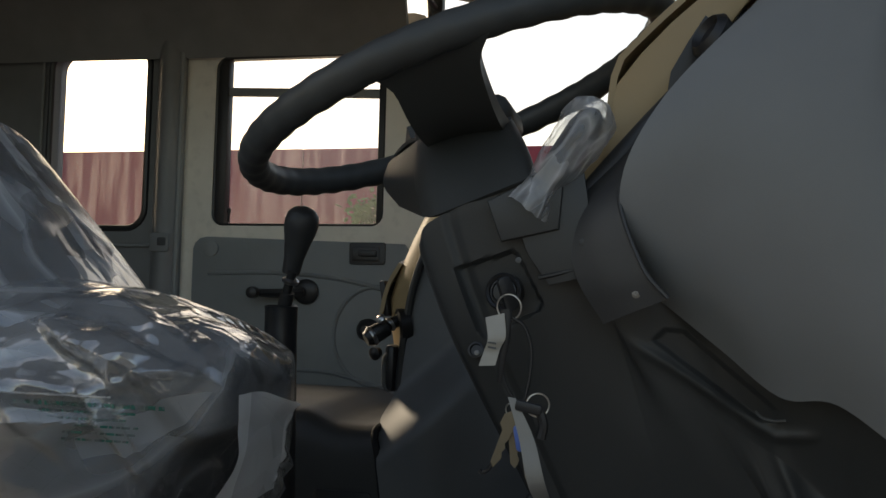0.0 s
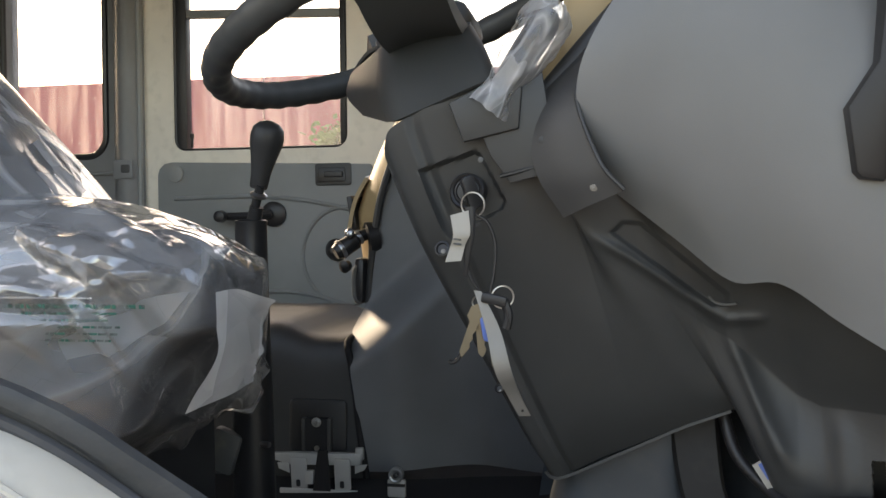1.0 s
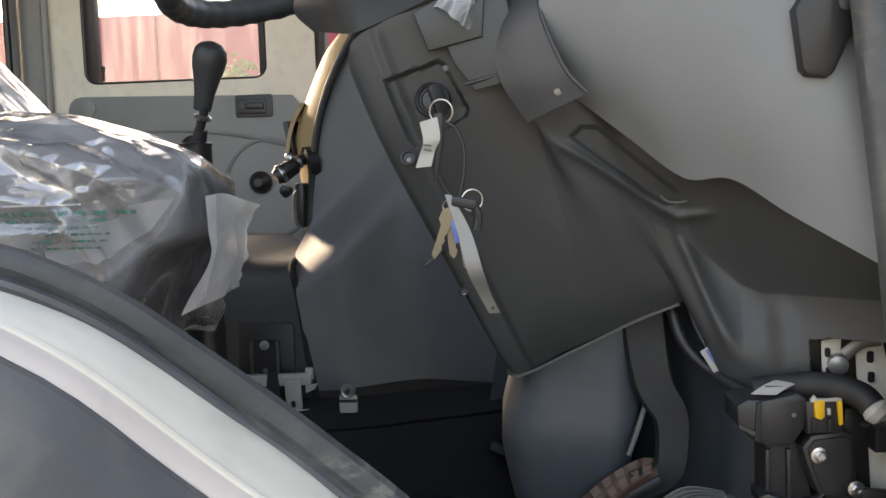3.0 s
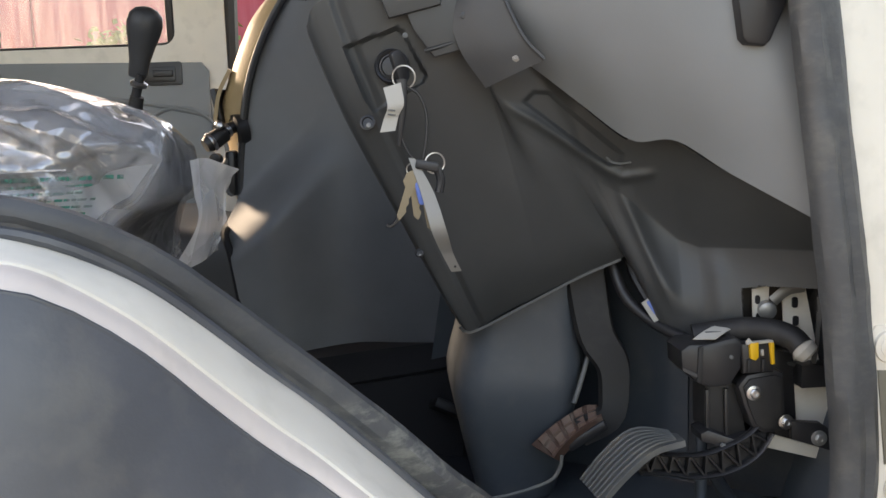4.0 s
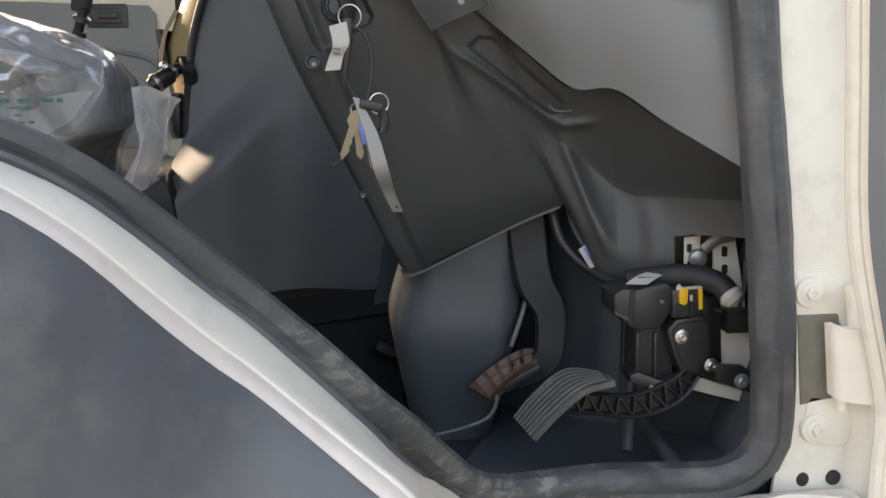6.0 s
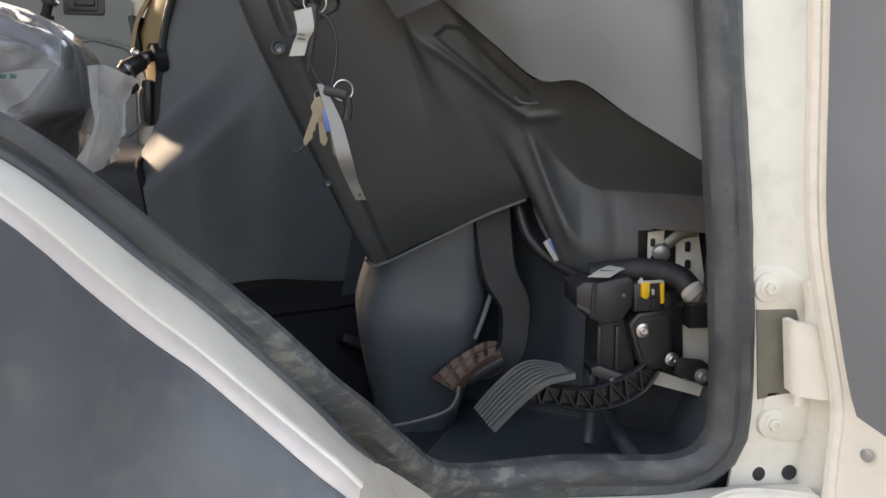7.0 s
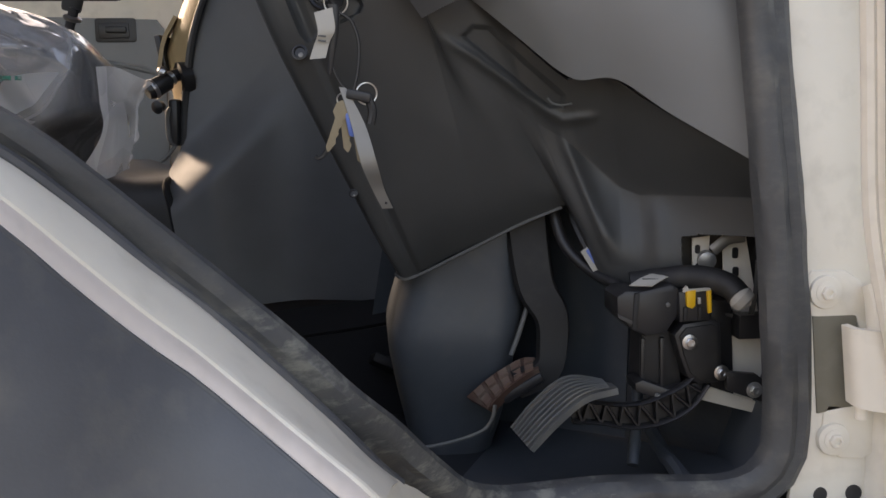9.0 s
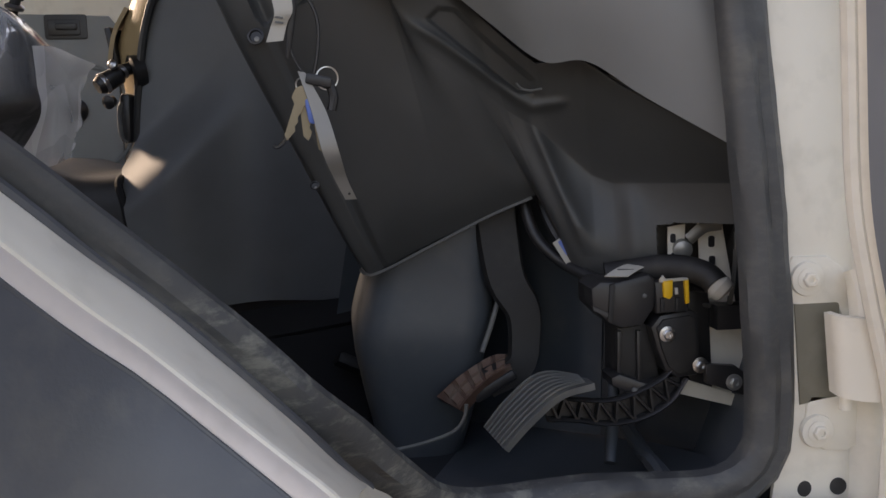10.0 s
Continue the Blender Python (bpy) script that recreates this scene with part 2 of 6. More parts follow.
RUBBER = plastic("weathered_rubber", (0.064, 0.068, 0.073), 0.50, grain=260, bump=0.5, wear=0.25, dust=0.16, scuff=0.45)
CREAM = plastic("cream_body_paint", (0.775, 0.728, 0.640), 0.44, grain=60, bump=0.03, wear=0.07, dust=0.20)
# cream paint tinted pink for the warm light off the ground, plus dust
LIPTONE = plastic("dusted_cream_warm_bounce", (0.72, 0.64, 0.585), 0.5, grain=60, bump=0.03, wear=0.10, dust=0.25)
MUDGUARD = plastic("grey_black_mudguard", (0.085, 0.092, 0.105), 0.40, grain=500, dust=0.16, wear=0.3)
TAN = plastic("tan_plastic", (0.42, 0.30, 0.16), 0.45, wear=0.08)
TRIM = plastic("grey_door_trim", (0.225, 0.238, 0.242), 0.5, wear=0.08)
DOORTRIM = plastic("blue_grey_door_trim", (0.20, 0.215, 0.24), 0.5, wear=0.06)
POCKET = plastic("dusty_olive_shade", (0.175, 0.162, 0.125), 0.7, dust=0.3)
# cheek is grey like the end cap; its shade is put into this colour
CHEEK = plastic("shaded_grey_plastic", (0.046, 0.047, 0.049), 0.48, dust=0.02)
PILLAR = plastic("charcoal_pillar_trim", (0.175, 0.180, 0.185), 0.5)
HEADLINER = plastic("grey_headliner", (0.21, 0.213, 0.22), 0.85, grain=300, bump=0.4)
FABRIC = plastic("dark_seat_fabric", (0.030, 0.032, 0.040), 0.85, grain=400, bump=0.5)
STEEL = plastic("brushed_steel", (0.55, 0.55, 0.56), 0.32, metal=1.0)
ZINC = plastic("zinc_plated_steel", (0.42, 0.43, 0.43), 0.45, metal=0.8, dust=0.1)
GALV = plastic("galvanised_steel", (0.47, 0.47, 0.46), 0.5, metal=0.25, wear=0.15, dust=0.1)
DULL = plastic("dull_bent_steel", (0.26, 0.25, 0.235), 0.5, metal=0.45, wear=0.2, dust=0.15)
BRASS = plastic("worn_nickel_key", (0.22, 0.185, 0.135), 0.42, metal=0.8, dust=0.1)
PAPER = plastic("paper_label", (0.43, 0.41, 0.37), 0.8, grain=200, bump=0.1)
YELLOW = plastic("yellow_connector", (0.75, 0.42, 0.02), 0.4)
BLUE = plastic("blue_plastic", (0.10, 0.18, 0.50), 0.4)
BROWNRUB = plastic("worn_brown_pedal_rubber", (0.095, 0.050, 0.036), 0.7, grain=240, bump=0.5, wear=0.3, dust=0.35)
TREAD = plastic("pale_worn_tread_rubber", (0.17, 0.105, 0.080), 0.75, grain=240, bump=0.5, wear=0.35, dust=0.3)
PEDALGREY = plastic("worn_grey_pedal_plastic", (0.10, 0.105, 0.105), 0.55, grain=300, dust=0.25)
GREEN = faded_ink("green_ink", (0.006, 0.15, 0.115), 0.95)
EARTH = plastic("packed_earth", (0.128, 0.122, 0.112), 0.95, grain=6, bump=0.6, wear=0.25)
LEAF = plastic("leaf", (0.10, 0.16, 0.03), 0.6)
WALL = wall_mat()
GLASS = glass_mat()
FILM = stretched_mat("clear_polythene", 0.23, ((2.8, 1.4, 1.7), (-2.4, 4.4, 6.8), (1.5, 6.8, -3.7)), 0.24, 0.22, 0.12, 0.0036)
TIGHT = stretched_mat("tight_polythene", 0.22, ((2.8, 1.4, 1.7), (-2.4, 4.4, 6.8), (1.5, 6.8, -3.7)), 0.13, 0.20, 0.14, 0.0030, 0.35)
DRAPE = stretched_mat("draped_polythene", 0.30, ((-0.7, 0.0, 1.1), (8.0, 3.0, 5.5), (-2.0, 9.0, -1.5)), 0.14, 0.30, 0.22, 0.0030)
LOOSE = stretched_mat("loose_polythene", 0.46, ((6.0, 2.0, 10.0), (26.0, 10.0, -15.0), (8.0, 30.0, -6.0)), 0.05, 0.45, 0.30, 0.0010, through_light=0.35)
MILKY = stretched_mat("milky_polythene", 0.46, ((1.2, 0.6, 3.6), (5.4, 2.4, -1.2), (1.8, 5.0, 1.8)), 0.14, 0.26, 0.16, 0.0034, through_light=0.25)


# ---- builders ----
def part(name, bm, material, parent=None, label="", smooth=True, inside=None):
    """Links a bmesh as one mesh; an open sheet turns its outer face away from the point inside."""
    me = bpy.data.meshes.new(name)
    bmesh.ops.recalc_face_normals(bm, faces=bm.faces)
    if inside and sum(f.normal.dot(f.calc_center_median() - Vector(inside)) for f in bm.faces) < 0:
        bmesh.ops.reverse_faces(bm, faces=bm.faces[:])
    bm.to_mesh(me)
    bm.free()
    me.materials.append(material)
    if smooth:
        me.polygons.foreach_set("use_smooth", [True] * len(me.polygons))
        me.set_sharp_from_angle(angle=radians(40))
    ob = new(name, me)
    ob.parent = parent
    if label:
        tagged(ob, label)
    return ob


def thing(name, label, category, at=(0, 0, 0), group="", kind=""):
    ob = new(name)
    ob.empty_display_size = 0.05
    ob.location = (0, 0, 0)
    return tagged(ob, label, category, group, kind)


def spline(pts, n):
    """Catmull-Rom through the points, n samples at even parameter steps by length."""
    p = [Vector(q) for q in pts]
    if len(p) == 2:
        return [p[0].lerp(p[1], k / (n - 1)) for k in range(n)]
    ext = [2 * p[0] - p[1]] + p + [2 * p[-1] - p[-2]]
    dense = []
    for i in range(1, len(ext) - 2):
        a, b, c, d = ext[i - 1 : i + 3]
        for k in range(12):
            t = k / 12
            dense.append(0.5 * (2 * b + (c - a) * t + (2 * a - 5 * b + 4 * c - d) * t * t + (3 * b - a - 3 * c + d) * t**3))
    dense.append(p[-1])
    cum = [0.0]
    for a, b in zip(dense, dense[1:]):
        cum.append(cum[-1] + (b - a).length)
    out, j = [], 0
    for k in range(n):
        s = cum[-1] * k / (n - 1)
        while j < len(dense) - 2 and cum[j + 1] < s:
            j += 1
        w = (s - cum[j]) / max(cum[j + 1] - cum[j], 1e-9)
        out.append(dense[j].lerp(dense[j + 1], min(max(w, 0), 1)))
    return out


def grid_mesh(rows, thick=0.0, keep=None):
    """A sheet from rows of points, with thickness behind it and closed edges."""
    bm = bmesh.new()
    vs = [[bm.verts.new(p) for p in r] for r in rows]
    for i in range(len(rows) - 1):
        for j in range(len(rows[0]) - 1):
            c = (rows[i][j] + rows[i + 1][j + 1]) / 2
            if keep is None or keep(c):
                bm.faces.new((vs[i][j], vs[i][j + 1], vs[i + 1][j + 1], vs[i + 1][j]))
    bmesh.ops.delete(bm, geom=[v for v in bm.verts if not v.link_faces], context="VERTS")
    if thick:
        bm.normal_update()
        bmesh.ops.solidify(bm, geom=bm.faces[:], thickness=thick)
    return bm


def coons(bottom, top, left, right, nu=24, nv=24, bump=None):
    """Rows of a patch between four edge lines; bottom and top run left to right, left and right run upwards."""
    b, t, l, r = spline(bottom, nu), spline(top, nu), spline(left, nv), spline(right, nv)
    rows = []
    for j in range(nv):
        v, row = j / (nv - 1), []
        for i in range(nu):
            u = i / (nu - 1)
            p = b[i] * (1 - v) + t[i] * v + l[j] * (1 - u) + r[j] * u
            p -= b[0] * (1 - u) * (1 - v) + b[-1] * u * (1 - v) + t[0] * (1 - u) * v + t[-1] * u * v
            if bump:
                p = p + Vector(bump(u, v, p))
            row.append(p)
        rows.append(row)
    return rows


def ruled(a, b, nu=30, nv=8, bump=None):
    """Rows of a patch between two lines."""
    a, b = spline(a, nu), spline(b, nu)
    rows = []
    for j in range(nv):
        v = j / (nv - 1)
        rows.append([a[i].lerp(b[i], v) + (Vector(bump(i / (nu - 1), v)) if bump else Vector()) for i in range(nu)])
    return rows


def tube(pts, r, sides=10, n=None, closed=False, flat=1.0, up=(0, 1, 0)):
    """A round or flattened bar along a smooth line; r is one radius or one for each end."""
    pts = spline(pts, n) if n else [Vector(p) for p in pts]
    bm, rings = bmesh.new(), []
    m = len(pts)
    for i, p in enumerate(pts):
        if closed:
            d = pts[(i + 1) % m] - pts[i - 1]
        else:
            d = pts[min(i + 1, m - 1)] - pts[max(i - 1, 0)]
        d.normalize()
        s = d.cross(Vector(up))
        if s.length < 1e-3:
            s = d.cross(Vector((1, 0, 0)))
        s.normalize()
        w = s.cross(d)
        rad = r if isinstance(r, (int, float)) else r[0] + (r[1] - r[0]) * i / (m - 1)
        rings.append([bm.verts.new(p + rad * (math.cos(a) * s + flat * math.sin(a) * w)) for a in [2 * math.pi * k / sides for k in range(sides)]])
    for i in range(m if closed else m - 1):
        a, b = rings[i], rings[(i + 1) % m]
        for k in range(sides):
            bm.faces.new((a[k], a[(k + 1) % sides], b[(k + 1) % sides], b[k]))
    if not closed:
        bm.faces.new(rings[0][::-1])
        bm.faces.new(rings[-1])
    return bm


def box(size, m=Matrix(), bevel=0.004, seg=2, taper=None):
    """A bevelled block of the given size at pose m; taper narrows its top in x and y."""
    bm = bmesh.new()
    bmesh.ops.create_cube(bm, size=1)
    for v in bm.verts:
        v.co = Vector((v.co.x * size[0], v.co.y * size[1], v.co.z * size[2]))
        if taper and v.co.z > 0:
            v.co.x *= taper[0]
            v.co.y *= taper[1]
    if bevel:
        bmesh.ops.bevel(bm, geom=bm.edges[:], offset=bevel, segments=seg, affect="EDGES", profile=0.5)
    bm.transform(m)
    return bm


def prism(outline, depth, m=Matrix(), bevel=0.0, seg=2):
    """A plate with the given outline in its own x and y, from z 0 to depth, at pose m."""
    bm = bmesh.new()
    f = bm.faces.new([bm.verts.new((x, y, 0)) for x, y in outline])
    g = bmesh.ops.extrude_face_region(bm, geom=[f])
    for v in g["geom"]:
        if isinstance(v, bmesh.types.BMVert):
            v.co.z += depth
    if bevel:
        rim = [e for e in bm.edges if abs(e.verts[0].co.z - e.verts[1].co.z) < 1e-6]
        bmesh.ops.bevel(bm, geom=rim, offset=bevel, segments=seg, affect="EDGES", profile=0.5)
    bm.transform(m)
    return bm


def lathe(profile, m=Matrix(), sides=24):
    """A turned form: profile of (radius, height) along its own z, at pose m."""
    bm, rings = bmesh.new(), []
    for r, z in profile:
        rings.append([bm.verts.new((r * math.cos(a), r * math.sin(a), z)) for a in [2 * math.pi * k / sides for k in range(sides)]])
    for a, b in zip(rings, rings[1:]):
        for k in range(sides):
            bm.faces.new((a[k], a[(k + 1) % sides], b[(k + 1) % sides], b[k]))
    bm.faces.new(rings[0][::-1])
    bm.faces.new(rings[-1])
    bm.transform(m)
    return bm


def along(a, b):
    """The pose at a whose z axis points to b."""
    a, b = Vector(a), Vector(b)
    return Matrix.Translation(a) @ (b - a).to_track_quat("Z", "Y").to_matrix().to_4x4()


# a pose whose own x, y, z are the world's x, z and -y: plates that face the driver's door
def facing(x, y, z, lean=0.0, turn=0.0):
    return pose(x, y, z, 90 + lean, 0, turn)


def rounded(w, h, r, n=5):
    """Outline of a rounded rectangle round the origin."""
    out = []
    for cx, cy, a0 in ((w / 2 - r, h / 2 - r, 0), (-w / 2 + r, h / 2 - r, 90), (-w / 2 + r, -h / 2 + r, 180), (w / 2 - r, -h / 2 + r, 270)):
        out += [(cx + r * math.cos(radians(a0 + 90 * k / n)), cy + r * math.sin(radians(a0 + 90 * k / n))) for k in range(n + 1)]
    return out


def bolt(parent, at, d, r=0.006, material=STEEL, name="bolt"):
    """A flanged hexagon head at a point, facing along d."""
    at, d = Vector(at), Vector(d).normalized()
    bm = lathe([(r * 1.5, 0), (r * 1.5, r * 0.3), (r * 0.95, r * 0.45)], along(at, at + d), 18)
    head = lathe([(r, r * 0.3), (r, r * 0.95), (r * 0.8, r * 1.1), (r * 0.45, r * 1.1), (r * 0.4, r * 0.8)], along(at, at + d), 6)
    me = bpy.data.meshes.new("tmp")
    head.to_mesh(me)
    head.free()
    bm.from_mesh(me)
    bpy.data.meshes.remove(me)
    return part(name, bm, material, parent)


def plate_with_holes(w, h, holes, t, m, r_out=0.01):
    """A flat wall of width w, height h in its own x and y with rounded openings (cx, cy, w, h, r), thickness t."""
    bm = bmesh.new()
    outer = [bm.verts.new((x, y, 0)) for x, y in rounded(w, h, r_out, 3)]
    edges = [bm.edges.new((outer[k], outer[(k + 1) % len(outer)])) for k in range(len(outer))]
    for cx, cy, hw, hh, r in holes:
        ring = [bm.verts.new((cx + x, cy + y, 0)) for x, y in rounded(hw, hh, r, 5)]
        edges += [bm.edges.new((ring[k], ring[(k + 1) % len(ring)])) for k in range(len(ring))]
    bmesh.ops.triangle_fill(bm, edges=edges, use_beauty=True)
    bm.normal_update()
    g = bmesh.ops.extrude_face_region(bm, geom=bm.faces[:])
    for v in g["geom"]:
        if isinstance(v, bmesh.types.BMVert):
            v.co.z += t
    bm.transform(m)
    return bm


# ---- outside ----
def make_ground():
    bm = bmesh.new()
    bmesh.ops.create_grid(bm, x_segments=60, y_segments=60, size=300)
    for v in bm.verts:
        v.co.z = -0.85 + 0.05 * noise.noise(v.co * 0.05)
    tagged(part("ground", bm, EARTH), "bare dry earth of the vehicle yard", "ground", kind="structure")


def make_yard_wall():
    w = thing("yard_wall", "long maroon sheet-metal wall with pale dirt runs", "wall", kind="structure")
    for k in range(12):
        x = -11.0 + 1.25 * k
        for z0, h in ((-0.9, 1.72), (0.83, 0.83)):
            part("panel", box((1.242, 0.06, h - 0.01), pose(x, 6.0, z0 + h / 2), 0.006, 1), WALL, w)
        part("rail", box((1.25, 0.05, 0.05), pose(x, 6.06, 0.83), 0.004, 1), WALL, w)


def make_bush(x, y, z, size, n, seed):
    rnd = random.Random(seed)
    b = thing("shrub", "small yellow-green shrub against the maroon wall", "shrub")
    stem = tube([(x, y, -0.85), (x + 0.05, y, (z - 0.85) / 2), (x, y, z)], (0.03, 0.008), 7, 8)
    part("stem", stem, EARTH, b)
    bm = bmesh.new()
    for _ in range(n):
        c = Vector((x + rnd.gauss(0, size), y + rnd.gauss(0, size * 0.6), z + rnd.gauss(0, size * 0.7)))
        d = Vector((rnd.uniform(-1, 1), rnd.uniform(-1, 1), rnd.uniform(-0.6, 0.9))).normalized()
        s = d.cross(Vector((rnd.random(), rnd.random(), rnd.random()))).normalized()
        L, W = rnd.uniform(0.05, 0.10), rnd.uniform(0.014, 0.026)
        bm.faces.new([bm.verts.new(c - d * L / 2), bm.verts.new(c + s * W), bm.verts.new(c + d * L / 2), bm.verts.new(c - s * W)])
    part("crown", bm, LEAF, b)


make_ground()
make_yard_wall()
make_bush(-2.25, 5.75, 1.12, 0.10, 260, 3)
make_bush(-1.25, 5.70, 1.00, 0.16, 300, 4)

# ---- cab shell ----
FAR = 1.38      # inner face of the passenger's door
BACK = -1.95    # rear wall
ROOF = 1.30


def make_shell():
    fl = thing("cab_floor", "black ribbed rubber floor mat of the footwell", "floor", kind="structure")
    part("mat", box((2.6, 1.55, 0.03), pose(-0.72, 0.72, -0.012), 0.004, 1), MAT_FLOOR, fl)
    part("toe_board", grid_mesh(ruled([(0.02, 0.02, 0.0), (0.02, 0.62, 0.0)], [(0.13, 0.02, 0.36), (0.13, 0.62, 0.36)], 10, 10), 0.01), BLUEDARK, fl)
    part("rib", tube([(-0.05, 0.05, 0.045), (-0.045, 0.16, 0.05), (-0.035, 0.30, 0.09)], 0.008, 8, 12), BLUEDARK, fl)
    part("rib", tube([(-0.05, 0.055, 0.045), (-0.14, 0.05, 0.04), (-0.25, 0.05, 0.035)], 0.007, 8, 12), BLUEDARK, fl)
    # rear wall, roof, windscreen side
    tagged(part("wall_back", box((0.05, 1.6, 1.5), pose(BACK, 0.7, 0.6), 0.01), HEADLINER), "dark trimmed rear wall of the cab", "wall", kind="structure")
    bm = box((2.02, 1.62, 0.05), pose(-0.95, 0.7, ROOF + 0.03), 0.015)
    tagged(part("ceiling", bm, HEADLINER), "grey fabric headliner of the cab roof", "ceiling", kind="structure")
    tagged(part("windscreen_header", box((0.10, 1.6, 0.12), pose(0.02, 0.7, ROOF - 0.02), 0.02), HEADLINER), "dark header rail above the windscreen", "trim", kind="structure")
    fw = thing("front_wall", "painted bulkhead below the windscreen", "wall", kind="structure")
    part("bulkhead", box((0.05, 1.5, 0.86), pose(0.22, 0.76, 0.37), 0.01), BLUEDARK, fw)
    ws = thing("windscreen", "large clear raked windscreen", "window", kind="structure")
    bm = grid_mesh(ruled([(0.22, 0.02, 0.80), (0.22, 1.42, 0.80)], [(0.05, 0.06, ROOF), (0.05, 1.40, ROOF)], 8, 8), 0.004)
    pane = part("pane", bm, GLASS, ws)
    pane.visible_shadow = False


def side_wall_far():
    """Passenger's side: rear quarter with its window, the pillar between, and the door."""
    m = pose(0, FAR + 0.075, 0, 90, 0, 0)
    q = thing("wall_left", "dark side wall of the cab with a rounded rear window", "wall", kind="structure")
    cx, cz, w, h = -1.618, 0.885, 0.268, 0.45
    bm = plate_with_holes(0.57, 1.55, [(cx + 1.675, cz - 0.55, w, h, 0.045)], 0.05, pose(-1.675, FAR + 0.055, 0.55, 90, 0, 0))
    part("panel", bm, PILLAR, q)
    rim = [(cx + x, FAR + 0.004, cz + z) for x, z in rounded(w + 0.012, h + 0.012, 0.05, 6)]
    part("rubber_frame", tube(rim, 0.008, 8, closed=True), BLACK, q)
    rim2 = [(cx + x + 0.01, FAR - 0.001, cz + z - 0.012) for x, z in rounded(w + 0.075, h + 0.075, 0.03, 4)]
    part("moulding", tube(rim2, 0.004, 6, closed=True), TRIM, q)
    pane = part("pane", box((w + 0.01, 0.004, h + 0.01), pose(cx, FAR + 0.03, cz), 0), GLASS, q, "glass speckled with dried rain drops")
    pane.visible_shadow = False
    # pillar with the belt anchor
    p = thing("door_pillar_left", "dark trimmed pillar behind the passenger door with belt slot", "pillar", kind="structure")
    part("cover", grid_mesh(ruled([(-1.372, FAR + 0.0, -0.1), (-1.372, FAR + 0.0, 1.3)], [(-1.455, FAR + 0.0, -0.1), (-1.45, FAR + 0.0, 1.3)], 12, 12,
         lambda u, v: (0, -0.035 * math.sin(math.pi * v) ** 0.7, 0)), 0.006), PILLAR, p)
    part("ridge", tube([(-1.378, FAR - 0.014, -0.1), (-1.378, FAR - 0.014, 1.28)], 0.007, 8), TRIM, p)
    slot = part("belt_slot", prism(rounded(0.052, 0.046, 0.006), 0.006, facing(-1.412, FAR - 0.032, 0.617), 0.002), PILLAR, p)
    part("belt_hole", prism(rounded(0.022, 0.020, 0.004), 0.004, facing(-1.404, FAR - 0.037, 0.619), 0.001), DARK, slot)
    # door
    d = thing("door_left", "closed passenger door, cream frame and grey moulded trim panel", "door", kind="structure")
    wx, wz, ww, wh = -1.078, 0.872, 0.44, 0.42
    bm = plate_with_holes(0.64, 1.42, [(wx + 1.065, wz - 0.46, ww, wh, 0.03)], 0.05, pose(-1.065, FAR + 0.055, 0.46, 90, 0, 0), 0.05)
    part("frame", bm, CREAM, d)
    rim = [(wx + x, FAR + 0.012, wz + z) for x, z in rounded(ww - 0.004, wh - 0.004, 0.028, 5)]
    part("window_rubber", tube(rim, 0.0045, 8, closed=True), BLACK, d)
    part("run_channel", box((0.03, 0.03, wh), pose(wx - ww / 2 + 0.017, FAR + 0.025, wz), 0.004), BLACK, d)
    part("run_channel", box((0.02, 0.03, wh), pose(wx + ww / 2 - 0.010, FAR + 0.025, wz), 0.004), BLACK, d)
    part("window_bar", box((ww, 0.02, 0.020), pose(wx, FAR + 0.025, 0.99, 0, 2.2, 0), 0.003), TRIM, d)
    pane = part("pane", box((ww, 0.004, wh), pose(wx, FAR + 0.032, wz), 0), GLASS, d, "dusty glass with pale runs")
    pane.visible_shadow = False
    part("lock_button", lathe([(0.003, 0), (0.003, 0.022), (0.005, 0.026), (0.005, 0.034), (0.002, 0.036)], pose(-1.245, FAR - 0.006, 0.668), 10), BLACK, d)
    out = [(-1.335, -0.20), (-0.785, -0.20), (-0.785, 0.600), (-0.80, 0.620), (-1.300, 0.634), (-1.318, 0.630), (-1.330, 0.619), (-1.335, 0.604)]
    bm = prism(out, 0.014, Matrix.Translation((0, FAR + 0.002, 0)) @ pose(0, 0, 0, 90, 0, 0), 0.005)
    trim = part("trim_panel", bm, TRIM, d)
    hs = part("handle_recess", prism(rounded(0.088, 0.052, 0.006), 0.004, facing(-0.888, FAR - 0.012, 0.597), 0.0015), DARK, trim)
    part("inner_handle", prism(rounded(0.066, 0.034, 0.004), 0.004, facing(-0.891, FAR - 0.016, 0.596), 0.001), BLACK, hs)
    part("release_lever", box((0.045, 0.012, 0.014), pose(-0.885, FAR - 0.022, 0.597), 0.003), DARK, hs)
    part("grommet", lathe([(0.020, 0), (0.020, 0.006), (0.012, 0.008)], facing(-1.285, FAR - 0.012, 0.605), 20), TRIM, trim)
    ring = [(-0.86 + 0.105 * math.cos(a), FAR - 0.013, 0.405 + 0.115 * math.sin(a)) for a in [2 * math.pi * k / 40 for k in range(40)]]
    part("speaker_ring", tube(ring, 0.0045, 8, closed=True), TRIM, trim)
    part("swage_line", tube([(-1.29, FAR - 0.012, 0.545), (-1.10, FAR - 0.013, 0.548), (-0.95, FAR - 0.013, 0.535), (-0.79, FAR - 0.012, 0.50)], 0.005, 8, 20), TRIM, trim)
    part("swage_line", tube([(-1.29, FAR - 0.012, 0.30), (-1.0, FAR - 0.013, 0.32), (-0.79, FAR - 0.012, 0.27)], 0.005, 8, 20), TRIM, trim)
    c = part("crank_base", lathe([(0.030, 0), (0.030, 0.010), (0.020, 0.016)], facing(-1.035, FAR - 0.012, 0.505), 20), BLACK, trim)
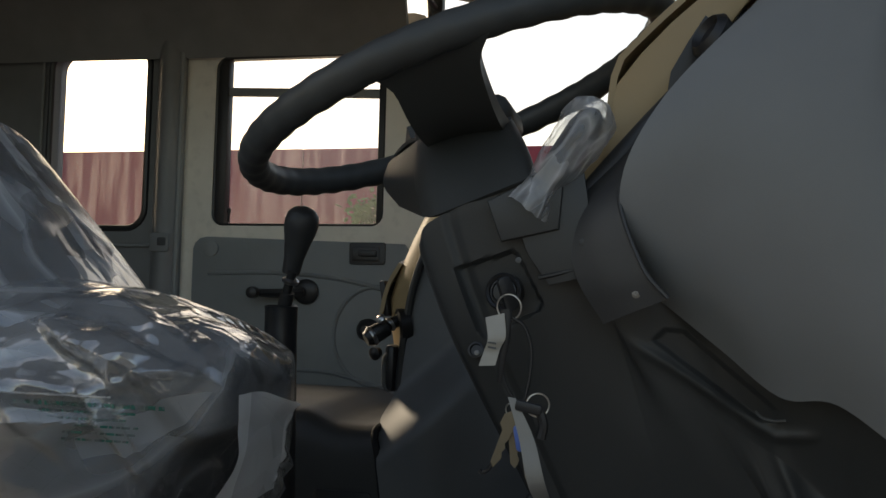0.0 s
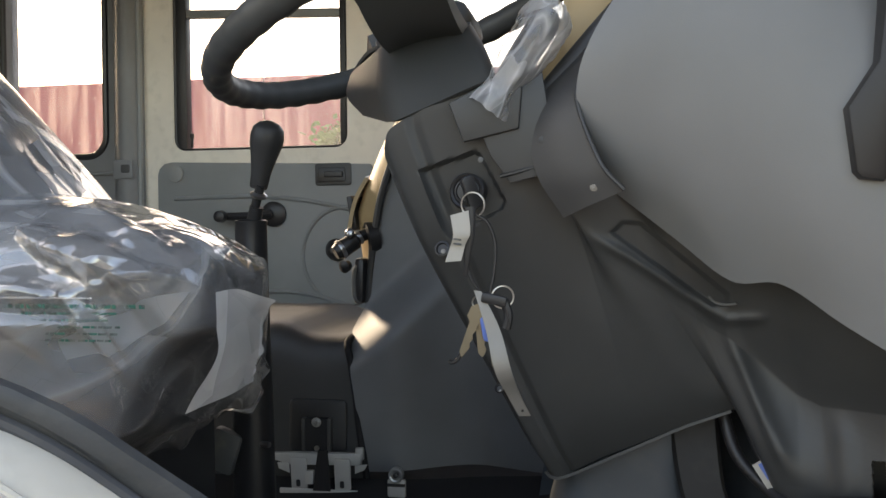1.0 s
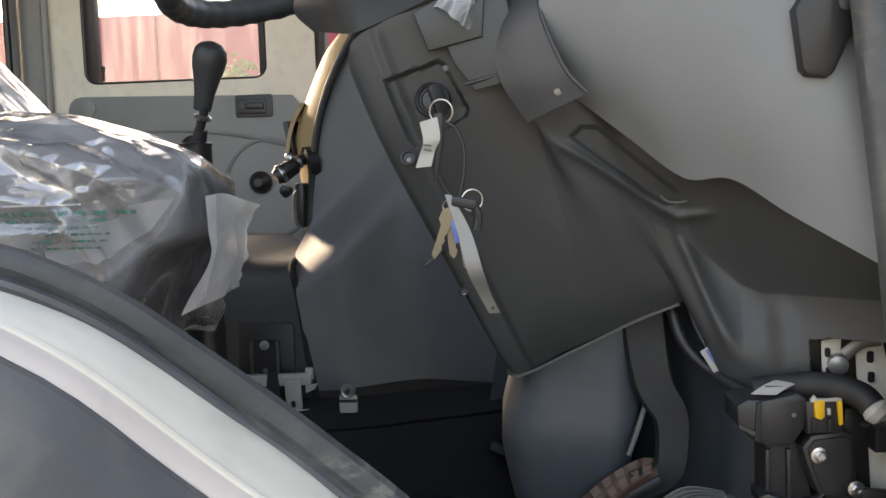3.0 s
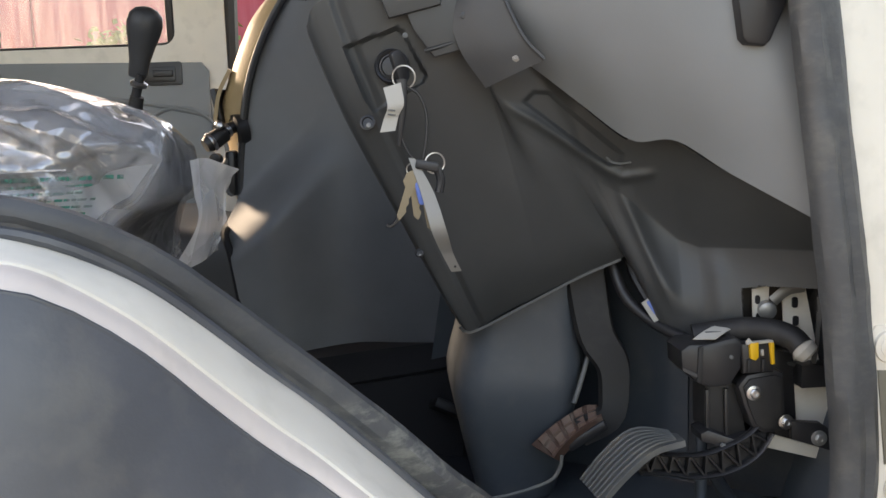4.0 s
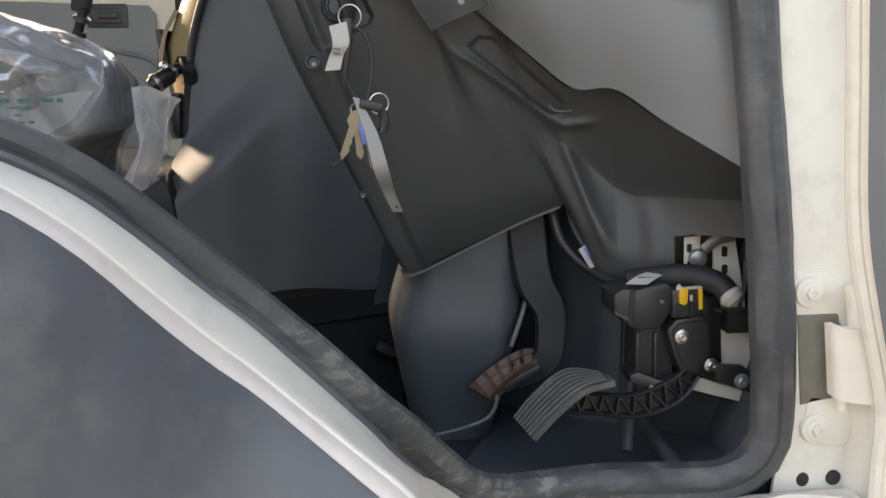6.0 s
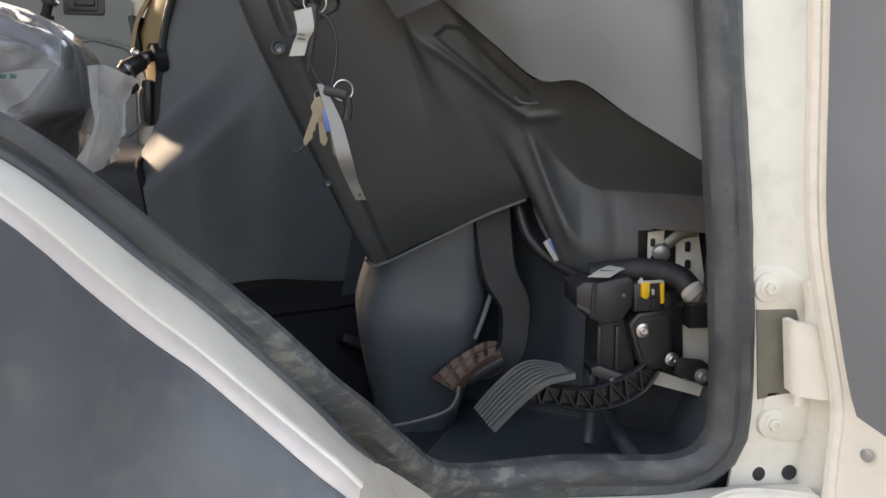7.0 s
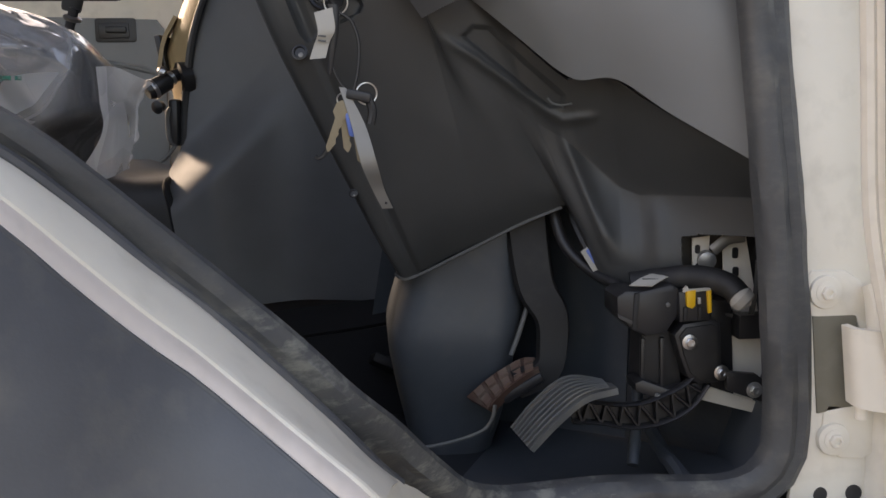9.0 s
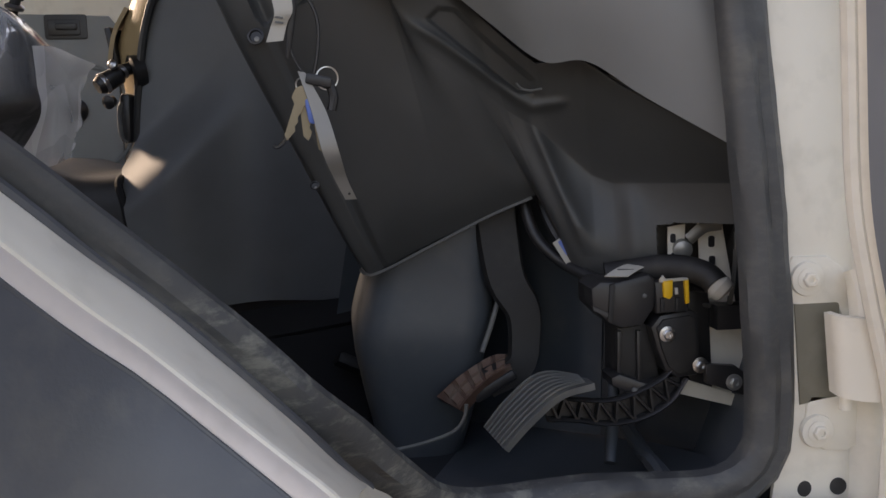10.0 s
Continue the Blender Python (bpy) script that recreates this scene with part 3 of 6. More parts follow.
    part("crank_arm", tube([(-1.035, FAR - 0.03, 0.505), (-1.09, FAR - 0.045, 0.50), (-1.15, FAR - 0.045, 0.50)], (0.011, 0.009), 8, 8), BLACK, c)
    part("crank_knob", lathe([(0.012, 0), (0.015, 0.012), (0.013, 0.028), (0.005, 0.031)], facing(-1.15, FAR - 0.045, 0.50), 14), BLACK, c)
    k = part("speaker_knob", lathe([(0.026, 0), (0.026, 0.012), (0.018, 0.022), (0.010, 0.030)], facing(-0.88, FAR - 0.012, 0.42), 18), BLACK, trim)
    # front quarter: pillar leaning back and the bright gap to the windscreen
    a = thing("front_pillar_left", "slim raked windscreen pillar on the passenger side", "pillar", kind="structure")
    part("pillar", tube([(-0.74, FAR + 0.03, 0.60), (-0.735, FAR + 0.03, 0.85), (-0.76, FAR + 0.03, 1.30)], 0.018, 8, 10), BLACK, a)
    part("lower_side", box((0.95, 0.05, 0.78), pose(-0.27, FAR + 0.04, 0.24), 0.01), TRIM, a)
    part("windscreen_post", tube([(0.20, FAR + 0.05, 0.60), (0.06, FAR + 0.03, 1.32)], 0.03, 8, 10), BLACK, a)


def make_roof_trim():
    r = thing("roof_rail", "dark roof side rail above the passenger windows", "trim", kind="structure")
    part("rail", grid_mesh(ruled([(-1.95, FAR - 0.012, 1.082), (-0.80, FAR - 0.012, 1.070)], [(-1.95, FAR - 0.08, 1.30), (-0.80, FAR - 0.08, 1.30)], 12, 10, lambda u, v: (0, -0.02 * math.sin(math.pi * v), 0)), 0.02), HEADLINER, r)
    v = thing("sun_visor", "grey-green folded sun visor above the windscreen", "visor")
    part("flap", box((0.16, 0.36, 0.016), pose(-0.62, 1.02, 1.105, 8, 14, 0), 0.007, 3), VISOR, v)
    part("pivot_rod", tube([(-0.70, 0.84, 1.12), (-0.70, 1.25, 1.12)], 0.005, 8), BLACK, v)
    part("mount", box((0.03, 0.03, 0.20), pose(-0.70, 1.22, 1.21), 0.006), BLACK, v)


make_shell()
side_wall_far()
make_roof_trim()

# ---- driver's door opening ----
# middle line of the rubber seal: down the front pillar, along the sill, up over the wheel arch
SEAL = [(-0.045, 0.06, 1.00), (-0.028, 0.03, 0.72), (-0.008, 0.01, 0.46), (0.010, 0, 0.268), (0.020, 0, 0.125), (0.011, 0, 0.076), (-0.024, 0, 0.053),
        (-0.08, 0, 0.052), (-0.14, 0, 0.054), (-0.215, -0.004, 0.052), (-0.267, -0.035, 0.073), (-0.305, -0.100, 0.126), (-0.336, -0.165, 0.178), (-0.361, -0.198, 0.211), (-0.397, -0.225, 0.257),
        (-0.448, -0.255, 0.313), (-0.474, -0.280, 0.344), (-0.498, -0.300, 0.370), (-0.520, -0.318, 0.388), (-0.542, -0.332, 0.400), (-0.564, -0.342, 0.406), (-0.61, -0.352, 0.413), (-0.66, -0.36, 0.418), (-0.80, -0.37, 0.428), (-0.95, -0.37, 0.430),
        (-1.10, -0.35, 0.48), (-1.16, -0.30, 0.62), (-1.18, -0.20, 1.00)]


def make_opening():
    seal = thing("door_seal", "weathered black rubber door seal, scuffed and dusty", "seal")
    line = spline(SEAL, 150)
    bm, rings, wide = bmesh.new(), [], []
    prof = [(-0.021, 0.004), (-0.020, -0.010), (-0.013, -0.017), (-0.004, -0.018), (0.004, -0.012), (0.012, -0.013), (0.019, -0.007), (0.021, 0.006), (0.012, 0.014), (-0.012, 0.014)]
    for i, p in enumerate(line):
        d = (line[min(i + 1, 149)] - line[max(i - 1, 0)]).normalized()
        s = Vector((-d.z, 0, d.x)).normalized()
        w = float(np.interp(p.x, [-0.62, -0.54, -0.50, -0.45, -0.40, -0.36, -0.33, -0.30, -0.20], [0.44, 0.46, 0.50, 0.55, 0.62, 0.68, 0.74, 0.80, 1.0]))
        wide.append(w)
        w *= 1.0 + 0.05 * noise.noise(p * 14) + 0.03 * noise.noise(p * 60)
        rings.append([bm.verts.new(p + s * a * w + Vector((0, b * w * (1 + 0.25 * noise.noise(p * 30 + Vector((a * 90, 0, 0)))), 0))) for a, b in prof])
    n = len(prof)
    for a, b in zip(rings, rings[1:]):
        for k in range(n):
            bm.faces.new((a[k], a[(k + 1) % n], b[(k + 1) % n], b[k]))
    part("strip", bm, RUBBER, seal)
    lip_line = []
    for i, p in enumerate(line):
        d = (line[min(i + 1, 149)] - line[max(i - 1, 0)]).normalized()
        lip_line.append(p + wide[i] * Vector((-0.019 * d.z, 0.012, 0.019 * d.x)))
    part("inner_lip", tube(lip_line, 0.0045, 8), RUBBER, seal)

    body = thing("body_side", "cream painted door jamb and wheel-arch lip with dusty paint", "body panel", kind="structure")
    # shelf of the jamb: from the seal out to the folded lip, along the arch
    crease = [(-0.336, -0.294, 0.183), (-0.348, -0.297, 0.197), (-0.363, -0.296, 0.210), (-0.394, -0.294, 0.238), (-0.424, -0.297, 0.267), (-0.446, -0.306, 0.289), (-0.470, -0.321, 0.317), (-0.492, -0.337, 0.344),
              (-0.513, -0.352, 0.365), (-0.533, -0.365, 0.380), (-0.553, -0.375, 0.386), (-0.60, -0.386, 0.392), (-0.68, -0.393, 0.395), (-1.10, -0.393, 0.395)]
    inner = [(-0.322, -0.142, 0.136), (-0.336, -0.167, 0.158), (-0.361, -0.198, 0.197), (-0.397, -0.225, 0.244), (-0.424, -0.240, 0.275), (-0.449, -0.255, 0.301), (-0.475, -0.280, 0.334), (-0.499, -0.300, 0.361),
             (-0.521, -0.318, 0.380), (-0.542, -0.332, 0.392), (-0.564, -0.342, 0.398), (-0.60, -0.352, 0.404), (-0.68, -0.362, 0.408), (-1.10, -0.37, 0.408)]
    # flat shelf, then a rolled ridge before it turns down
    part("jamb_shelf", grid_mesh(ruled(inner, crease, 90, 14, lambda u, v: (0, 0, 0.004 * math.sin(math.pi * v) - 0.0055 * math.exp(-((v - 0.90) / 0.05) ** 2) + 0.0008 * noise.noise(Vector((u * 25, v * 3, 0))))), 0.004), CREAM, body)
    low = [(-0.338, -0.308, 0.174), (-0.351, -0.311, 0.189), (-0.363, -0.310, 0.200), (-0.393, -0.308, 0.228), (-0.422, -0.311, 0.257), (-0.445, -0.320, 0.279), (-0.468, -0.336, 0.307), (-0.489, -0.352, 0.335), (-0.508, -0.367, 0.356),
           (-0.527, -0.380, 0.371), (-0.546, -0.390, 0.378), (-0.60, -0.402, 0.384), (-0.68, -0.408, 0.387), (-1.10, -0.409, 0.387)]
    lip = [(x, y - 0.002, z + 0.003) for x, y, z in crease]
    part("arch_lip", grid_mesh(ruled(lip, low, 110, 10, lambda u, v: (0, -0.003 * math.sin(math.pi * v) ** 0.6 + 0.0010 * noise.noise(Vector((u * 30, v, 0))), 0.002 * math.sin(math.pi * v))), 0.004), LIPTONE, body, "dusted arch lip, ground bounce in its pinkish colour, folded and slightly wavy")
    part("lip_bead", tube([(x, y - 0.001, z + 0.0022) for x, y, z in crease], 0.0026, 8, 120), CREAM, body)
    skirt = [(-0.262, -0.030, 0.052), (-0.300, -0.098, 0.106), (-0.326, -0.160, 0.146), (-0.350, -0.205, 0.178)]
    skirt_low = [(-0.225, -0.12, -0.05), (-0.268, -0.20, 0.02), (-0.312, -0.268, 0.106), (-0.358, -0.316, 0.192)]
    part("sill_corner", grid_mesh(ruled(skirt, skirt_low, 40, 14, lambda u, v: (0, -0.010 * math.sin(math.pi * v), 0.002 * noise.noise(Vector((u * 6, v * 4, 1))))), 0.004), CREAM, body)
    drip = [(x, y - 0.004, z + 0.001) for x, y, z in inner]
    part("drip_groove", tube(drip, 0.0035, 8, 80), MUDGUARD, body)
    # sill and front pillar
    a = [(-0.262, -0.030, 0.052), (-0.215, -0.010, 0.030), (-0.14, -0.006, 0.034), (-0.05, -0.006, 0.034), (0.012, -0.006, 0.036), (0.10, -0.004, 0.036)]
    b = [(-0.255, -0.05, 0.030), (-0.215, -0.05, 0.022), (-0.14, -0.05, 0.026), (-0.05, -0.05, 0.034), (0.0, -0.045, 0.050), (0.03, -0.045, 0.052), (0.085, -0.045, 0.044), (0.10, -0.03, 0.030)]
    part("sill", grid_mesh(ruled(a, b, 40, 6), 0.004), CREAM, body)
    c = list(b)
    d = [(-0.30, -0.13, -0.03), (-0.215, -0.10, -0.05), (-0.14, -0.10, -0.05), (-0.05, -0.10, -0.05), (0.0, -0.09, -0.05), (0.03, -0.09, -0.05), (0.095, -0.09, -0.05), (0.12, -0.06, -0.05)]
    part("sill_face", grid_mesh(ruled(c, d, 40, 8), 0.004), CREAM, body)
    l = [(0.004, 0.0, -0.10), (0.030, 0.002, 0.12), (0.022, 0.002, 0.268), (0.004, 0.012, 0.46), (-0.02, 0.03, 0.72), (-0.04, 0.06, 1.0)]
    r = [(0.098, 0.004, -0.10), (0.096, 0.006, 0.12), (0.094, 0.010, 0.268), (0.086, 0.026, 0.46), (0.065, 0.04, 0.72), (0.04, 0.07, 1.0)]
    part("hinge_pillar", grid_mesh(ruled(l, r, 40, 10), 0.004), CREAM, body)
    l2 = [(0.098, 0.004, -0.10), (0.096, 0.006, 0.12), (0.094, 0.010, 0.268), (0.086, 0.026, 0.46), (0.065, 0.04, 0.72), (0.04, 0.07, 1.0)]
    r2 = [(0.120, -0.012, -0.10), (0.118, -0.010, 0.12), (0.116, -0.006, 0.268), (0.108, 0.012, 0.46), (0.087, 0.03, 0.72), (0.06, 0.06, 1.0)]
    part("pillar_step", grid_mesh(ruled(l2, r2, 40, 6, lambda u, v: (0, -0.006 * math.sin(math.pi * v), 0)), 0.004), CREAM, body)
    l3 = r2
    r3 = [(x + 0.10, y + 0.03, z) for x, y, z in r2]
    part("front_panel", grid_mesh(ruled(l3, r3, 40, 6), 0.004), CREAM, body)
    part("pillar_bead", tube(l2, 0.003, 8, 40), CREAM, body)
    for x, y, z, rr in ((0.084, 0.001, 0.050, 0.0075), (0.052, 0.001, 0.050, 0.0075), (0.073, 0.021, 0.432, 0.0025)):
        part("drain_hole", lathe([(rr, 0), (rr, 0.002), (rr * 0.7, 0.0025)], along((x, y, z), (x, y - 1, z)), 18), BLACK, body)
    # flat plate on the pillar; the hollow's shade is its dark colour
    part("hinge_pocket", prism([(0.046, 0.125), (0.082, 0.131), (0.078, 0.212), (0.038, 0.212)], 0.003, Matrix.Translation((0, 0.0, 0)) @ pose(0, 0, 0, 90, 0, 0), 0.001), POCKET, body, "flat greenish plate painted dark for the shaded hollow behind the hinge")
    # moulded mudguard below the lip
    top = [(-0.262, -0.19, 0.0), (-0.306, -0.262, 0.090)] + [(x, y - 0.003, z + 0.001) for x, y, z in low]
    bot = [(x + 0.03, min(y, -0.2) - 0.06, -0.45) for x, y, z in top]
    g = thing("mudguard", "dark grey moulded wheel-arch panel below the door", "mudguard")
    part("panel", grid_mesh(ruled(top, bot, 60, 30, lambda u, v: (0, -0.006 * min(1, v / 0.03) - 0.03 * math.sin(math.pi * v), 0)), 0.005), MUDGUARD, g)
    part("edge", tube([(x, y + 0.002, z) for x, y, z in top], 0.0015, 8, 60), MUDGUARD, g)


def make_open_door():
    d = thing("driver_door", "open driver door with cream rim and grey inner trim", "door")
    # the leaf stands open towards the driver's side; its inner face looks back along the truck
    run, face = Vector((0.45, -0.89, 0)), Vector((-0.89, -0.45, 0))
    edge = [(0.03, 0.95), (0.048, 0.62), (0.060, 0.42), (0.068, 0.305), (0.083, 0.23), (0.108, 0.137), (0.14, 0.08), (0.19, 0.0), (0.25, -0.06)]
    trim = [Vector((x, -0.06, z)) for x, z in edge]
    skin = [Vector((min(x - 0.006, 0.100), -0.045, z)) for x, z in edge]
    part("skin", grid_mesh(ruled(skin, [q + 0.95 * run for q in skin], 60, 8), 0.02), CREAM, d)
    part("rim", tube(skin, 0.007, 8, 60), CREAM, d)
    rows = ruled([q + 0.003 * face for q in trim], [q + 0.88 * run + 0.02 * face for q in trim], 60, 14, lambda u, v: tuple(0.012 * math.sin(math.pi * min(1, v * 8) / 2) * face))
    part("trim_panel", grid_mesh(rows, 0.006), DOORTRIM, d)
    part("screw", lathe([(0.006, 0), (0.006, 0.002), (0.003, 0.003)], along((0.112, -0.078, 0.098), (0.112 - 0.89, -0.078 - 0.45, 0.098)), 14), ZINC, d)
    # hinge: a leaf on the door, two bolted ears on the pillar
    bm = grid_mesh(ruled([(0.066, -0.012, 0.139), (0.067, -0.028, 0.138), (0.080, -0.036, 0.136), (0.10, -0.040, 0.135), (0.135, -0.045, 0.134)],
                         [(0.059, -0.012, 0.206), (0.060, -0.028, 0.206), (0.074, -0.036, 0.205), (0.10, -0.040, 0.204), (0.135, -0.045, 0.203)], 20, 6), 0.006)
    h = part("hinge", bm, CREAM, d, "cream painted hinge")
    ear_up = [(0.036, 0.212), (0.043, 0.210), (0.074, 0.211), (0.078, 0.206), (0.082, 0.197), (0.094, 0.199), (0.087, 0.226), (0.080, 0.242), (0.066, 0.251), (0.036, 0.252), (0.032, 0.247), (0.031, 0.222)]
    ear_low = [(0.051, 0.110), (0.056, 0.093), (0.069, 0.084), (0.089, 0.082), (0.103, 0.089), (0.106, 0.105), (0.099, 0.125), (0.085, 0.131), (0.054, 0.134), (0.052, 0.126)]
    for out, bx, bz in ((ear_up, 0.048, 0.233), (ear_low, 0.061, 0.102)):
        part("ear", prism(out, 0.007, Matrix.Translation((0, 0.004, 0)) @ pose(0, 0, 0, 90, 0, 0), 0.0022), CREAM, h)
        part("boss", lathe([(0.015, 0), (0.014, 0.004), (0.010, 0.005)], along((bx, -0.002, bz), (bx, -1, bz)), 24), CREAM, h)
        bolt(h, (bx, -0.006, bz), (0, -1, 0), 0.0065, CREAM)
    part("hinge_arm", tube([(0.086, -0.004, 0.238), (0.088, -0.010, 0.222), (0.085, -0.020, 0.20)], 0.006, 8, 10, flat=1.6), CREAM, h)
    part("pin", lathe([(0.005, 0), (0.005, 0.078)], pose(0.076, -0.020, 0.125), 12), CREAM, h)


make_opening()
make_open_door()

# ---- dashboard ----
def smooth(t):
    t = min(max(t, 0.0), 1.0)
    return t * t * (3 - 2 * t)


def make_dashboard():
    d = thing("dashboard", "two-tone dashboard, tan fascia with grey end cap", "dashboard")
    # unseen black block, added to keep sunlight from leaking through the panels
    part("light_stop", box((0.38, 1.15, 0.36), pose(-0.01, 0.78, 0.59), 0.01), BLACK, d)

    def round_off(u, v, p):
        k, curl = min(u / 0.80, 1.0), min(v / 0.65, 1.0)
        return (0, -0.070 * (1 - (1 - k) ** 3.2) * (1 - 0.78 * u * u) * (0.75 + 0.25 * v) - 0.085 * (1 - (1 - curl) ** 3.2) * (1 - 0.8 * u), 0)

    bottom = [(-0.246, 0.118, 0.497), (-0.195, 0.146, 0.456), (-0.150, 0.142, 0.420), (-0.112, 0.126, 0.418), (-0.067, 0.098, 0.386), (-0.002, 0.045, 0.343)]
    left = [(-0.246, 0.118, 0.497), (-0.276, 0.130, 0.575), (-0.246, 0.145, 0.650), (-0.165, 0.165, 0.738), (-0.07, 0.19, 0.835), (0.02, 0.21, 0.90)]
    right = [(-0.002, 0.045, 0.343), (-0.010, 0.058, 0.46), (-0.03, 0.095, 0.65), (-0.05, 0.165, 0.90)]
    top = [(0.02, 0.21, 0.90), (-0.015, 0.19, 0.90), (-0.05, 0.165, 0.90)]
    part("end_cap", grid_mesh(coons(bottom, top, left, right, 50, 50, round_off), 0.004), GREY, d, "smooth mid-grey end cap")
    part("moulding_mark", lathe([(0.0016, 0), (0.0010, 0.0008)], along((-0.135, 0.0545, 0.640), (-0.135, 0, 0.640)), 10), DARK, d)
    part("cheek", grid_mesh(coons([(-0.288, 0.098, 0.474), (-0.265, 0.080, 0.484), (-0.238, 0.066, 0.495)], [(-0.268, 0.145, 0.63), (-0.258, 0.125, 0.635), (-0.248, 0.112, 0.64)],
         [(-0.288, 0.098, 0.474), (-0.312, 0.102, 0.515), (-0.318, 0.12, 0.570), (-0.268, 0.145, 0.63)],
         [(-0.238, 0.066, 0.495), (-0.257, 0.070, 0.52), (-0.276, 0.085, 0.575), (-0.248, 0.112, 0.64)], 18, 30), 0.004), CHEEK, d, "grey cheek panel with its shade in the colour, one screw")
    part("cheek_seam", tube([(-0.2375, 0.0645, 0.496), (-0.257, 0.0685, 0.52), (-0.276, 0.0835, 0.575), (-0.266, 0.100, 0.61)], 0.0018, 6, 24), DARK, d)
    bolt(d, (-0.2615, 0.0755, 0.499), (-0.3, -1, 0), 0.0024, DULL, "screw")
    part("edge_rail", tube([(-0.322, 0.128, 0.563), (-0.290, 0.135, 0.602), (-0.245, 0.140, 0.654), (-0.195, 0.14, 0.706), (-0.158, 0.14, 0.745), (-0.08, 0.14, 0.83)], 0.010, 10, 30), DARK, d)
    # tan fascia, set back behind the rail and bulging towards the driver over the cluster
    prof = [(-0.300, 0.560), (-0.292, 0.640), (-0.285, 0.700), (-0.265, 0.727), (-0.207, 0.779), (-0.15, 0.812), (0.02, 0.83), (0.20, 0.83)]
    rows = []
    for k in range(26):
        y = 0.150 + 0.048 * k
        rows.append([Vector((x, y, z)) for x, z in [(q.x, q.z) for q in spline([(a, 0, b) for a, b in prof], 36)]])
    part("fascia", grid_mesh(rows, 0.006), TAN, d, "tan moulded fascia")
    side = [(-0.319, 0.584), (-0.279, 0.618), (-0.234, 0.670), (-0.205, 0.707), (-0.176, 0.748), (-0.150, 0.780), (-0.161, 0.790), (-0.206, 0.765), (-0.235, 0.740), (-0.260, 0.714), (-0.283, 0.684), (-0.297, 0.640), (-0.321, 0.602)]
    part("fascia_side", prism(side, 0.010, Matrix.Translation((0, 0.160, 0)) @ pose(0, 0, 0, 90, 0, 0), 0.002), TAN, d, "tan side of the fascia")
    # dark patch laid on the fascia side as the hood's inner shadow
    hood = [(-0.240, 0.663), (-0.205, 0.706), (-0.192, 0.730), (-0.206, 0.744), (-0.220, 0.722), (-0.235, 0.695)]
    part("hood_shadow", prism(hood, 0.004, Matrix.Translation((0, 0.1505, 0)) @ pose(0, 0, 0, 90, 0, 0), 0.001), DARK, d)
    part("air_vent", lathe([(0.018, 0), (0.021, 0.010), (0.016, 0.016), (0.012, 0.010)], along((-0.196, 0.132, 0.716), (-0.34, 0.05, 0.80)), 20), BLACK, d)
    g = thing("grab_handle", "black moulded grab handle beside the end cap", "handle")
    out = [(-0.0815, 0.553), (-0.0755, 0.505), (-0.071, 0.500), (-0.055, 0.498), (-0.050, 0.502), (-0.036, 0.533), (-0.030, 0.60), (-0.030, 0.76), (-0.045, 0.78), (-0.056, 0.74), (-0.055, 0.635), (-0.060, 0.587)]
    part("grip", prism(out, 0.085, Matrix.Translation((0.006, 0.115, 0)) @ pose(0, 0, 0, 90, 0, 0), 0.004), BLACK, g)
    part("screw_recess", lathe([(0.006, 0), (0.006, 0.001), (0.004, 0.0015)], facing(-0.036, 0.030, 0.556), 14), DARK, g)


